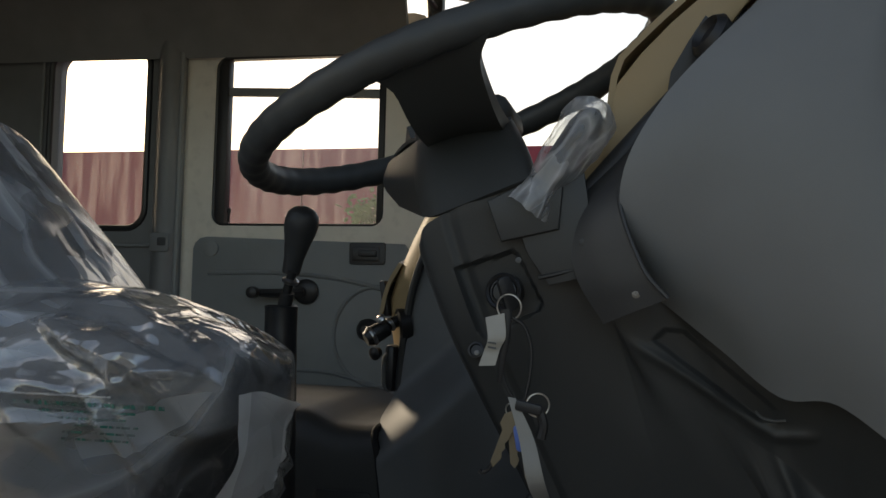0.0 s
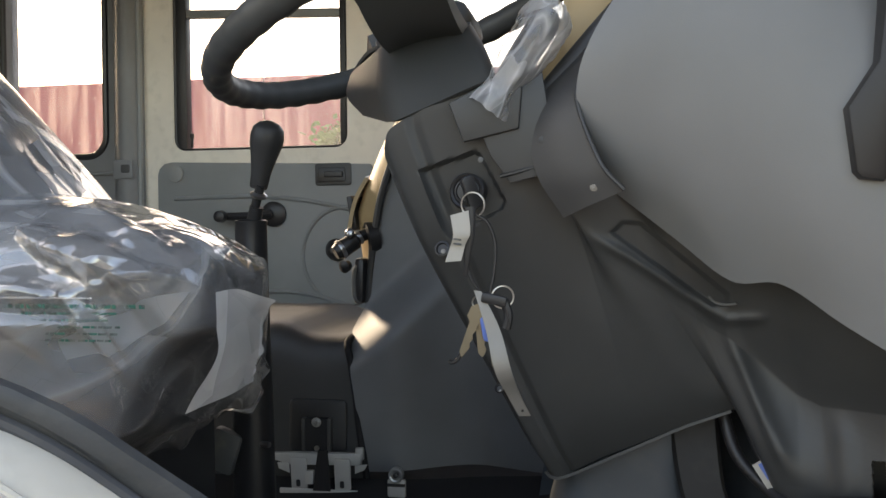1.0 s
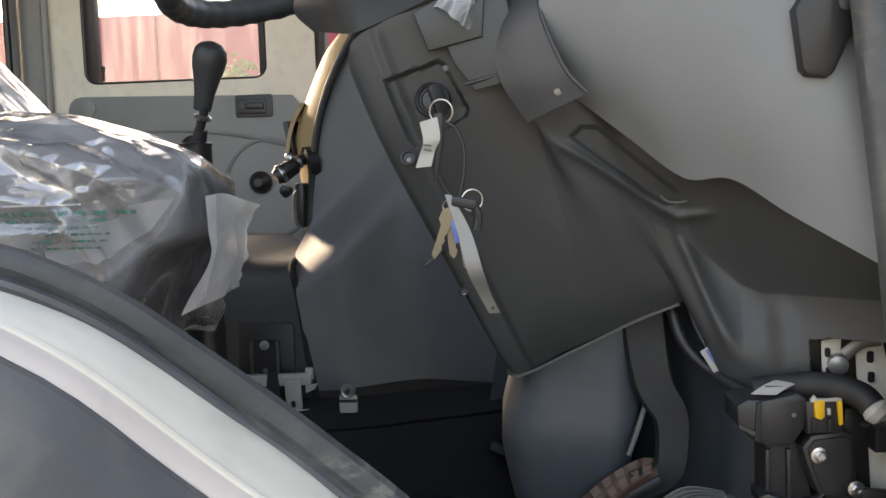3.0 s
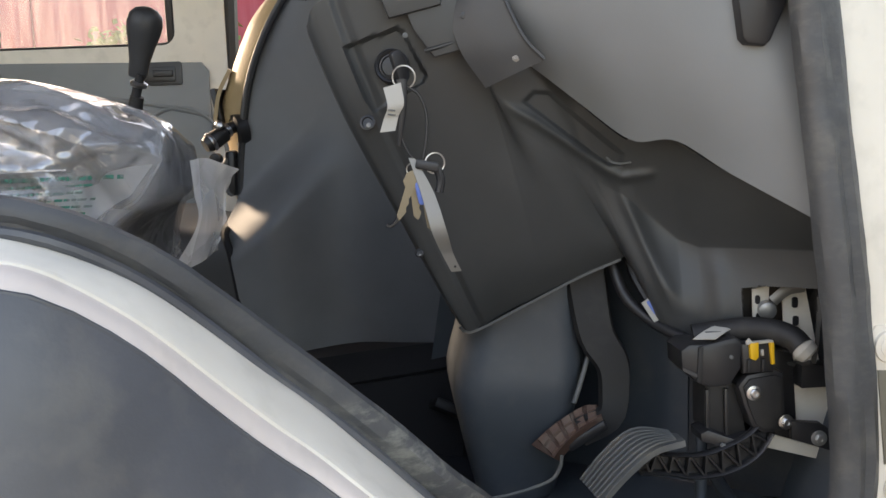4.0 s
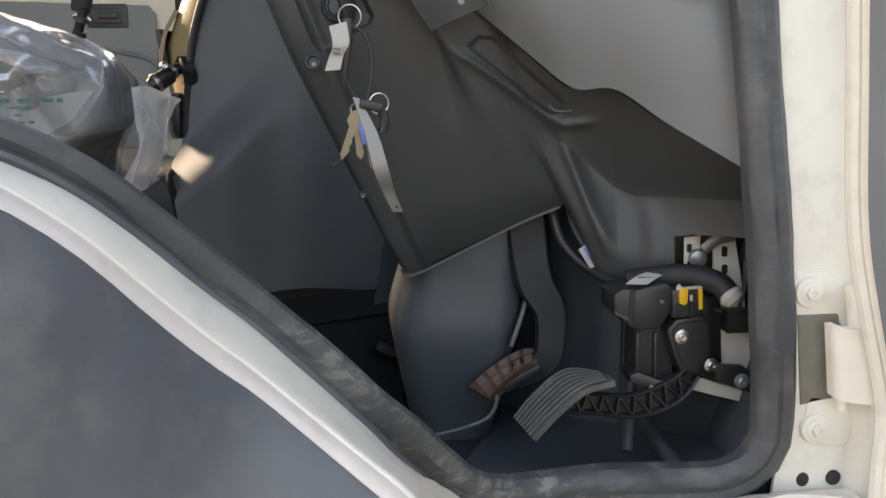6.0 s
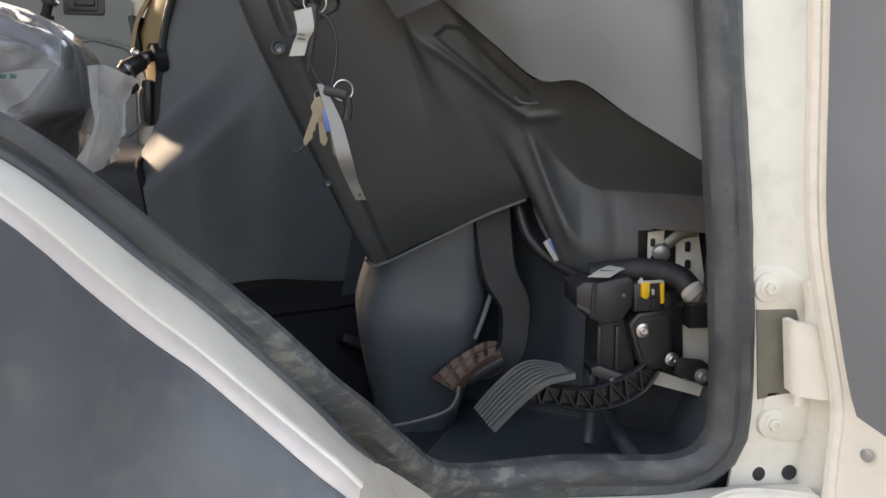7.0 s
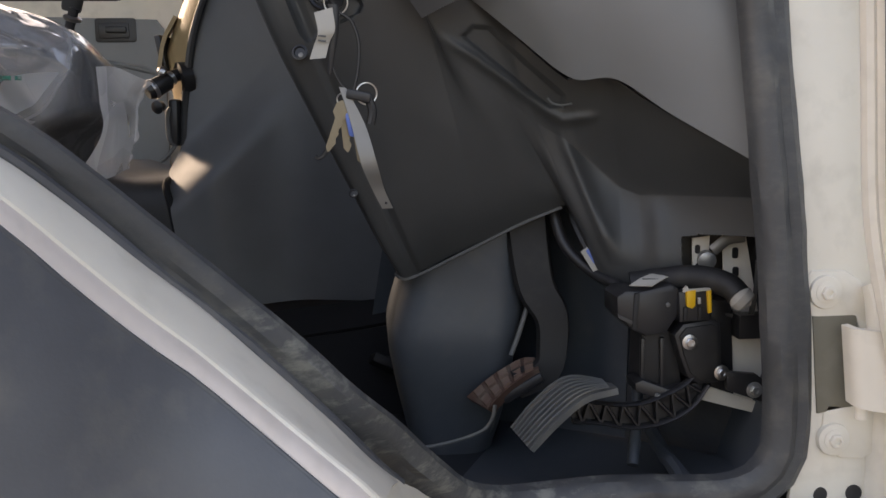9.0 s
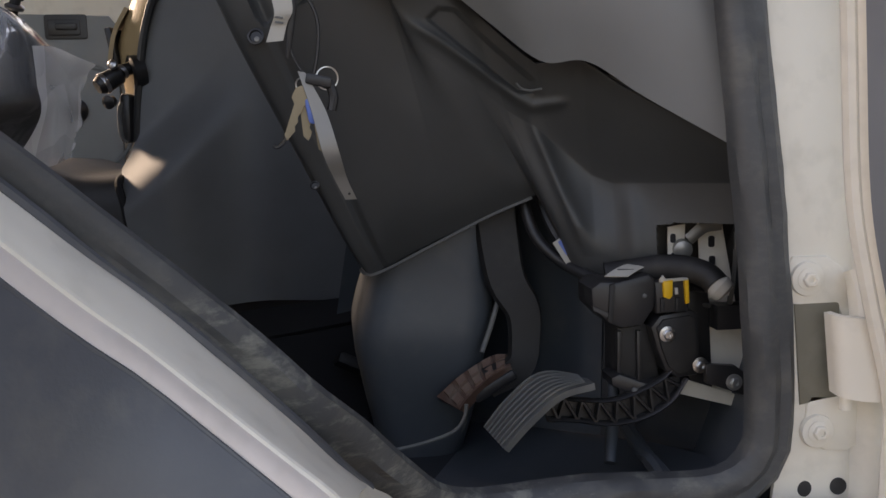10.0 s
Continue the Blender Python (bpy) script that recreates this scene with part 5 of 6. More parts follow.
def make_boot():
    b = thing("column_boot", "blue-black moulded boot round the lower column", "boot")
    secs = []
    for z, x0, x1, y0, y1 in ((0.31, -0.290, -0.165, 0.235, 0.42), (0.25, -0.300, -0.170, 0.236, 0.42), (0.205, -0.302, -0.172, 0.238, 0.42), (0.170, -0.312, -0.172, 0.236, 0.42), (0.140, -0.318, -0.178, 0.234, 0.42),
                               (0.10, -0.312, -0.184, 0.240, 0.42), (0.05, -0.302, -0.192, 0.255, 0.42), (0.00, -0.290, -0.205, 0.265, 0.42)):
        out = rounded(x1 - x0, y1 - y0, 0.030, 6)
        secs.append([Vector(((x0 + x1) / 2 + x, (y0 + y1) / 2 + y, z)) for x, y in out + out[:1]])
    cols = [spline([s[k] for s in secs], 30) for k in range(len(secs[0]))]
    rows = [[cols[k][j] for k in range(len(cols))] for j in range(30)]
    part("sleeve", grid_mesh(rows, 0.003), BLUEDARK, b)
    part("hem", tube([(-0.30, 0.30, 0.006), (-0.275, 0.29, 0.008), (-0.225, 0.272, 0.016), (-0.205, 0.268, 0.032), (-0.199, 0.268, 0.060)], 0.004, 8, 24), PEDALGREY, b)
    part("base_seam", tube([(-0.307, 0.15, 0.053), (-0.283, 0.15, 0.054), (-0.253, 0.15, 0.060), (-0.228, 0.15, 0.069), (-0.218, 0.15, 0.082), (-0.216, 0.15, 0.095)], 0.002, 8, 24), PEDALGREY, b)


def make_stalk():
    s = thing("column_stalk", "black column stalk still wrapped in crumpled polythene", "stalk")
    g = along((-0.352, 0.104, 0.572), (-0.287, 0.112, 0.668))
    part("gaiter", lathe([(0.0125, 0.0), (0.013, 0.006), (0.011, 0.010), (0.012, 0.015), (0.0105, 0.020), (0.011, 0.026), (0.009, 0.030)], g, 20), BLACK, s)
    part("lever", lathe([(0.011, 0.02), (0.013, 0.05), (0.014, 0.080), (0.011, 0.096), (0.003, 0.100)], g, 16), BLACK, s)
    bm, rings = bmesh.new(), []
    for i in range(60):
        v = i / 59
        rad = 0.0150 + 0.0065 * smooth((v - 0.15) / 0.5) + 0.0040 * max(0, 1 - v / 0.14) - 0.0020 * math.exp(-((v - 0.24) / 0.07) ** 2)
        ring = []
        for k in range(72):
            a = 2 * math.pi * k / 72
            p = Vector((math.cos(a), math.sin(a), v * 3.0))
            fold = noise.voronoi(p * 1.7)[0]
            r = rad * (1 + 0.22 * noise.noise(p * 0.9) + 0.16 * (fold[1] - fold[0]) + 0.05 * abs(noise.noise(p * 5.0)))
            if v > 0.82:
                r *= math.sqrt(max(0.02, 1 - ((v - 0.82) / 0.18) ** 2))
            ring.append(bm.verts.new((r * math.cos(a), r * math.sin(a), -0.004 + 0.112 * v + 0.003 * noise.noise(p * 2.5))))
        rings.append(ring)
    for a, b2 in zip(rings, rings[1:]):
        for k in range(72):
            bm.faces.new((a[k], a[(k + 1) % 72], b2[(k + 1) % 72], b2[k]))
    bm.faces.new(rings[-1])
    bm.transform(g)
    part("bag", bm, LOOSE, s, "crumpled clear polythene bag", inside=(-0.315, 0.108, 0.62))


def make_column():
    c = thing("steering_column", "black tapered steering column shroud", "column")
    top = [(-0.466, 0.198, 0.650), (-0.383, 0.198, 0.664), (-0.405, 0.37, 0.690), (-0.556, 0.37, 0.648)]
    mid = [(-0.455, 0.150, 0.600), (-0.362, 0.140, 0.628), (-0.385, 0.34, 0.655), (-0.552, 0.34, 0.622)]
    foot = [(-0.440, 0.122, 0.562), (-0.346, 0.104, 0.596), (-0.375, 0.30, 0.610), (-0.522, 0.30, 0.596)]

    def loop(cs):
        """Rounded ring through four corners."""
        cs, out = [Vector(q) for q in cs], []
        for k in range(4):
            p, q, n = cs[k], cs[k - 1], cs[(k + 1) % 4]
            a, b = p.lerp(q, 0.14), p.lerp(n, 0.14)
            out += [a.lerp(p, t / 4).lerp(p.lerp(b, t / 4), t / 4) for t in range(5)]
        return out + out[:1]

    rings = [loop(q) for q in (top, mid, foot)]
    cols = [spline([r[k] for r in rings], 12) for k in range(len(rings[0]))]
    part("shroud", grid_mesh([[c[j] for c in cols] for j in range(12)], 0.003), RIM, c)
    part("shroud_cap", grid_mesh(ruled([top[0], top[1]], [top[3], top[2]], 8, 8, lambda u, v: (0, 0, 0.012 * math.sin(math.pi * v))), 0.004), RIM, c)
    make_boot()
    make_stalk()


make_wheel()
make_column()


# ---- seat ----
def seat_section(x, top, bot, y0, y1, n=40):
    """Closed section of the cushion: upright side, sloping shoulder, slightly falling top."""
    h, k, mid = top - bot, (y1 - y0) / 0.45, (y0 + y1) / 2
    pts = [(mid, bot), (y0 + 0.09 * k, bot), (y0 + 0.055 * k, bot + 0.15 * h), (y0 + 0.030 * k, bot + 0.40 * h), (y0 + 0.008 * k, bot + 0.63 * h), (y0, bot + 0.71 * h), (y0 + 0.010 * k, bot + 0.76 * h), (y0 + 0.042 * k, bot + 0.88 * h),
           (y0 + 0.085 * k, bot + 0.965 * h), (y0 + 0.140 * k, top), (mid, top - 0.006 * k), (y1 - 0.08 * k, top - 0.03 * k), (y1 - 0.01 * k, bot + 0.72 * h), (y1, bot + 0.4 * h), (y1 - 0.04 * k, bot), (mid, bot)]
    return spline([(x, y, z) for y, z in pts], n + 1)[:n]


def fold_lines(seed, n):
    """Straight folds in the film, most of them fanning out of a few pinched spots; each (x0, s0, x1, s1, width, height)."""
    rnd, out = random.Random(seed), []
    spots = [(-0.72, 0.44), (-0.69, 0.42), (-0.80, 0.43), (-0.92, 0.44), (-0.66, 0.43), (-0.74, 0.38)]
    for k in range(n):
        x, q = rnd.choice(spots)
        x, q, a = x + rnd.gauss(0, 0.025), q + rnd.gauss(0, 0.02), rnd.choice((0.9, 2.2, 2.6, 3.0, -0.5)) + rnd.gauss(0, 0.25)
        L = rnd.uniform(0.07, 0.22)
        out.append((x, q, x + L * math.cos(a), q + 0.8 * L * math.sin(a), rnd.uniform(0.010, 0.030), rnd.choice((1, 1, -1)) * rnd.uniform(0.003, 0.009)))
    return out


# the long folds that cross the side of the cushion, then the small ones
FOLDS = [(-0.755, 0.445, -0.684, 0.418, 0.030, 0.014), (-0.690, 0.420, -0.650, 0.394, 0.030, 0.014), (-0.656, 0.398, -0.600, 0.310, 0.030, 0.012), (-0.640, 0.475, -0.612, 0.412, 0.020, 0.010),
         (-0.625, 0.410, -0.575, 0.398, 0.016, 0.008), (-0.735, 0.395, -0.680, 0.335, 0.018, 0.008), (-0.800, 0.470, -0.735, 0.425, 0.022, 0.010), (-0.700, 0.380, -0.640, 0.300, 0.014, 0.007)] + fold_lines(11, 15)


def crease(p, k=1.0):
    """Film pulled tight between sharp folds, with slack sags between."""
    q = p.z + 0.55 * (p.y - 0.10)
    out = 0.006 * noise.noise(p * 5) + 0.002 * noise.noise(p * 13)
    for x0, q0, x1, q1, w, h in FOLDS:
        dx, dq = x1 - x0, q1 - q0
        t = ((p.x - x0) * dx + (q - q0) * dq) / (dx * dx + dq * dq)
        if -0.1 < t < 1.0:
            d = ((p.x - x0) * dq - (q - q0) * dx) / math.hypot(dx, dq)
            w2 = w * (0.6 + 0.7 * max(t, 0)) * (0.75 if d > 0 else 1.5)
            if abs(d) < w2:
                out += h * (1 - abs(d) / w2) * min(1, (t + 0.1) * 8, (1 - t) * 3)
    return k * out


def shell_rows(secs, nx, off=0.0, wrinkle=0.0):
    n = len(secs[0])
    cols = [spline([s[k] for s in secs], nx) for k in range(n)]
    rows = []
    for j in range(nx):
        cen = sum((cols[k][j] for k in range(n)), Vector()) / n
        row = []
        for k in range(n + 1):
            p = cols[k % n][j]
            d = (p - cen)
            d.normalize()
            calm = 1 - 0.75 * smooth((p.x + 0.71) / 0.04)
            o = off + (calm * min(max(crease(p, wrinkle), -off * 0.8), 0.030) if wrinkle else 0)
            row.append(p + d * o)
        rows.append(row)
    rows.append([cen.copy() for p in rows[-1]])
    return rows


def make_seat():
    s = thing("driver_seat", "dark fabric driver seat still in crumpled polythene covers", "seat")
    spec = [(-1.30, 0.520, 0.20, 0.070, 0.60), (-0.95, 0.505, 0.20, 0.070, 0.60), (-0.82, 0.492, 0.205, 0.070, 0.60), (-0.73, 0.473, 0.260, 0.074, 0.52), (-0.705, 0.462, 0.305, 0.078, 0.46),
            (-0.684, 0.455, 0.345, 0.088, 0.41), (-0.664, 0.449, 0.365, 0.106, 0.36), (-0.646, 0.438, 0.372, 0.128, 0.31), (-0.636, 0.420, 0.380, 0.15, 0.260), (-0.634, 0.405, 0.388, 0.180, 0.195)]
    secs = [seat_section(*q, n=420) for q in spec]
    part("cushion", grid_mesh(shell_rows(secs, 60), 0), FABRIC, s)
    # slack film over the top, welded along a seam to the tight clear skirt below
    film = shell_rows(secs, 300, 0.013, 1.7)
    part("cushion_cover", grid_mesh(film, 0, lambda c: c.z > 0.408), FILM, s, "crumpled clear polythene cover", inside=(-0.9, 0.33, 0.35))
    cover = part("cover_skirt", grid_mesh(film, 0, lambda c: c.z <= 0.408), TIGHT, s, "tight clear polythene skirt with faded print", inside=(-0.9, 0.33, 0.35))
    part("weld_seam", tube([(x, 0.050, 0.408) for x in (-1.30, -1.1, -0.95, -0.82, -0.74, -0.70)], 0.0009, 6, 60), TIGHT, cover)
    # print on the cover, too blurred to read
    bm, rnd = bmesh.new(), random.Random(5)
    for i in range(6):
        z, h = 0.400 - 0.0065 * i, 0.0019 if i == 0 else 0.0011
        x, x1 = (-0.800, -0.655) if i == 0 else (-0.780 + 0.004 * i, -0.682 - 0.006 * (i % 3))
        while x < x1:
            L = rnd.uniform(0.004, 0.010)
            bm.faces.new([bm.verts.new((a, 0.0545 + 0.45 * (0.402 - b), b)) for a, b in ((x, z - h), (x + L, z - h), (x + L + 0.001, z + h), (x + 0.001, z + h))])
            x += L + (0.0010 if rnd.random() < 0.8 else 0.003)
    tagged(part("print", bm, GREEN, cover), "faded green print, too blurred to read", kind="stuff")
    # loose corner of the bag hanging at the front
    flap = coons([(-0.621, 0.069, 0.303), (-0.604, 0.107, 0.31), (-0.593, 0.158, 0.317)], [(-0.599, 0.088, 0.412), (-0.587, 0.12, 0.412), (-0.562, 0.145, 0.4)],
                 [(-0.621, 0.069, 0.303), (-0.594, 0.076, 0.353), (-0.596, 0.082, 0.381), (-0.599, 0.088, 0.412)], [(-0.593, 0.158, 0.317), (-0.584, 0.158, 0.35), (-0.578, 0.152, 0.382), (-0.562, 0.145, 0.4)], 60, 70,
                 lambda u, v, p: (0.006 * (u > 0.95) * noise.noise(p * 70), -0.008 * (noise.voronoi(p * 14)[0][1] - noise.voronoi(p * 14)[0][0]), 0.004 * noise.noise(p * 22)))
    part("bag_corner", grid_mesh(flap, 0), MILKY, s, "milky torn corner of the polythene bag", inside=(-0.75, 0.5, 0.38))
    spec = []
    ax = Vector((0.743, 0, 0.669))
    for v, th in ((0.0, 0.13), (0.15, 0.13), (0.4, 0.13), (0.7, 0.125), (0.88, 0.12), (0.97, 0.10), (1.0, 0.05)):
        c = Vector((-0.852, 0, 0.44)).lerp(Vector((-1.129, 0, 0.748)), v) - ax * 0.065
        spec.append((c, th, 0.10 + 0.03 * max(0, v - 0.7), 0.50 - 0.03 * max(0, v - 0.7)))
    secs = []
    for c, th, y0, y1 in spec:
        ring = []
        for k in range(110):
            a = 2 * math.pi * k / 110
            co, si = math.cos(a), math.sin(a)
            ring.append(c + ax * (th / 2 * math.copysign(abs(co) ** 0.6, co)) + Vector((0, (y0 + y1) / 2 + (y1 - y0) / 2 * math.copysign(abs(si) ** 0.5, si), 0)))
        secs.append(ring)
    part("backrest", grid_mesh(shell_rows(secs, 30), 0), FABRIC, s)
    part("backrest_cover", grid_mesh(shell_rows(secs, 150, 0.010, 0.7), 0), DRAPE, s, "loose clear polythene cover", inside=(-1.02, 0.30, 0.60))
    # the seat stands close behind the door opening
    near = Vector((-0.256, -0.69, 0.46))
    m = Matrix.Translation(near) @ Matrix.Scale(0.79, 4) @ Matrix.Translation(-near)
    for ob in s.children_recursive:
        ob.data.transform(m)
    # base and buckle under the cushion
    part("base", box((0.36, 0.30, 0.30), pose(-0.86, 0.11, 0.15), 0.01), BLACK, s)
    part("lever", tube([(-0.745, 0.42, 0.20), (-0.715, 0.41, 0.195), (-0.675, 0.40, 0.194)], 0.004, 8, 8), STEEL, s)
    part("side_lever_cover", box((0.04, 0.02, 0.055), pose(-0.735, 0.40, 0.185, 0, 20, 0), 0.006), PEDALGREY, s)


def make_gear_lever():
    g = thing("gear_lever", "black gear lever with pear-shaped grey knob", "gear lever")
    m = along((-0.690, 0.412, 0.520), (-0.668, 0.398, 0.602))
    part("knob", lathe([(0.0105, 0), (0.0115, 0.003), (0.0125, 0.02), (0.0165, 0.040), (0.0205, 0.056), (0.0215, 0.066), (0.0195, 0.077), (0.013, 0.084), (0.004, 0.087)], m, 26), DARK, g)
    part("rod", tube([(-0.683, 0.402, 0.522), (-0.695, 0.41, 0.49), (-0.702, 0.418, 0.455)], 0.006, 10, 8), BLACK, g)
    part("collar", lathe([(0.010, 0), (0.011, 0.004), (0.008, 0.006)], along((-0.688, 0.406, 0.508), (-0.684, 0.403, 0.520)), 16), STEEL, g)
    part("lower_sleeve", lathe([(0.010, 0), (0.0085, 0.03)], along((-0.700, 0.415, 0.468), (-0.690, 0.407, 0.500)), 14), BLACK, g)
    part("gaiter", lathe([(0.030, -0.45), (0.022, -0.10), (0.0205, -0.03), (0.0205, -0.004), (0.0215, 0.0), (0.018, 0.002), (0.016, -0.012)], pose(-0.704, 0.42, 0.478), 22), BLACK, g)


make_seat()
make_gear_lever()


# ---- pedals ----
def make_footwell_liner():
    f = thing("footwell_liner", "blue-black moulded footwell liner", "liner", kind="structure")
    part("side", grid_mesh(coons([(-0.36, 0.46, 0.0), (-0.20, 0.40, 0.0), (-0.06, 0.22, 0.03)], [(-0.30, 0.40, 0.36), (-0.16, 0.34, 0.36), (-0.05, 0.25, 0.34)],
         [(-0.36, 0.46, 0.0), (-0.33, 0.44, 0.18), (-0.30, 0.40, 0.36)], [(-0.06, 0.22, 0.03), (-0.055, 0.23, 0.18), (-0.05, 0.25, 0.34)], 20, 20), 0.004), BLUEDARK, f)
    part("toe", grid_mesh(coons([(-0.06, 0.22, 0.03), (0.0, 0.17, 0.03), (0.085, 0.10, 0.045)], [(-0.05, 0.25, 0.34), (0.03, 0.20, 0.34), (0.10, 0.15, 0.34)],
         [(-0.06, 0.22, 0.03), (-0.05, 0.25, 0.34)], [(0.085, 0.10, 0.045), (0.09, 0.13, 0.2), (0.10, 0.15, 0.34)], 16, 16), 0.004), MAT_FLOOR, f)
    part("toe_rib", tube([(-0.068, 0.150, 0.170), (-0.071, 0.140, 0.095), (-0.085, 0.105, 0.043)], 0.006, 10, 14), BLUEDARK, f)
    part("floor_pan", grid_mesh(coons([(-0.30, 0.03, 0.035), (-0.14, 0.03, 0.040), (0.08, 0.03, 0.045)], [(-0.36, 0.46, 0.0), (-0.20, 0.40, 0.0), (-0.05, 0.23, 0.03)],
         [(-0.30, 0.03, 0.035), (-0.33, 0.10, 0.0), (-0.36, 0.46, 0.0)], [(0.08, 0.03, 0.045), (0.02, 0.13, 0.035), (-0.05, 0.23, 0.03)], 24, 20), 0.004), BLUEDARK, f)


def make_brake():
    b = thing("brake_pedal", "black brake pedal with worn brown rubber pad", "pedal")
    rows = []
    mid = spline([(-0.172, 0.245, 0.330), (-0.168, 0.240, 0.262), (-0.160, 0.234, 0.205), (-0.143, 0.230, 0.172), (-0.142, 0.226, 0.140), (-0.150, 0.220, 0.112), (-0.185, 0.215, 0.097)], 30)
    half = [0.017, 0.017, 0.016, 0.014, 0.011, 0.009, 0.009]
    for i, p in enumerate(mid):
        d = (mid[min(i + 1, 29)] - mid[max(i - 1, 0)]).normalized()
        s = Vector((d.z, 0, -d.x)).normalized()
        w = float(np.interp(i / 29 * 6, range(7), half))
        rows.append([p + s * w, p + s * w * 0.9 + Vector((0, -0.003, 0)), p - s * w * 0.9 + Vector((0, -0.003, 0)), p - s * w])
    part("arm", grid_mesh(rows, 0.008), ARMBLACK, b)
    part("return_rod", tube([(-0.188, 0.222, 0.128), (-0.178, 0.230, 0.150), (-0.166, 0.238, 0.182)], 0.0028, 8, 8), PEDALGREY, b)
    # pad: curved plate, seen from its side, with raised slanting treads
    near = spline([(-0.217, 0.195, 0.076), (-0.208, 0.196, 0.087), (-0.194, 0.198, 0.099), (-0.176, 0.200, 0.111), (-0.161, 0.202, 0.117)], 20)
    far = spline([(-0.237, 0.225, 0.082), (-0.217, 0.226, 0.099), (-0.197, 0.227, 0.112), (-0.174, 0.228, 0.123), (-0.159, 0.226, 0.123)], 20)
    pad = part("pad", grid_mesh([[p.lerp(q, k / 5) for p, q in zip(near, far)] for k in range(6)], 0.012), BROWNRUB, b, "worn brown rubber pad")
    up = Vector((-0.35, -0.45, 0.82)).normalized()
    for j in range(2):
        for i in range(5):
            i0, i1 = 1 + i * 3.6, 3.7 + i * 3.6
            k0, k1 = (0.08, 0.46) if j == 0 else (0.54, 0.92)
            def at(i, k):
                a = min(max(i + 1.5 * (k - 0.5), 0), 18.99)
                n = int(a)
                return near[n].lerp(near[n + 1], a - n).lerp(far[n].lerp(far[n + 1], a - n), k)
            bot = [at(i0, k0), at(i1, k0), at(i1, k1), at(i0, k1)]
            c = sum(bot, Vector()) / 4
            bm = bmesh.new()
            lo = [bm.verts.new(q) for q in bot]
            hi = [bm.verts.new(c + (q - c) * 0.84 + up * 0.0032) for q in bot]
            bm.faces.new(hi)
            for k in range(4):
                bm.faces.new((lo[k], lo[(k + 1) % 4], hi[(k + 1) % 4], hi[k]))
            part("tread", bm, TREAD, pad, smooth=False)
    part("pad_bracket", box((0.05, 0.03, 0.012), pose(-0.178, 0.215, 0.096, 0, -30, 0), 0.003), BLACK, b)
    cl = thing("clutch_pedal", "worn brown clutch pedal pad behind the boot", "pedal")
    part("pad", box((0.05, 0.05, 0.014), pose(-0.318, 0.40, 0.075, -20, 25, 0), 0.004), ARMBLACK, cl)
    part("arm", tube([(-0.30, 0.40, 0.07), (-0.28, 0.41, 0.2), (-0.27, 0.40, 0.34)], 0.010, 8, 12), BLACK, cl)


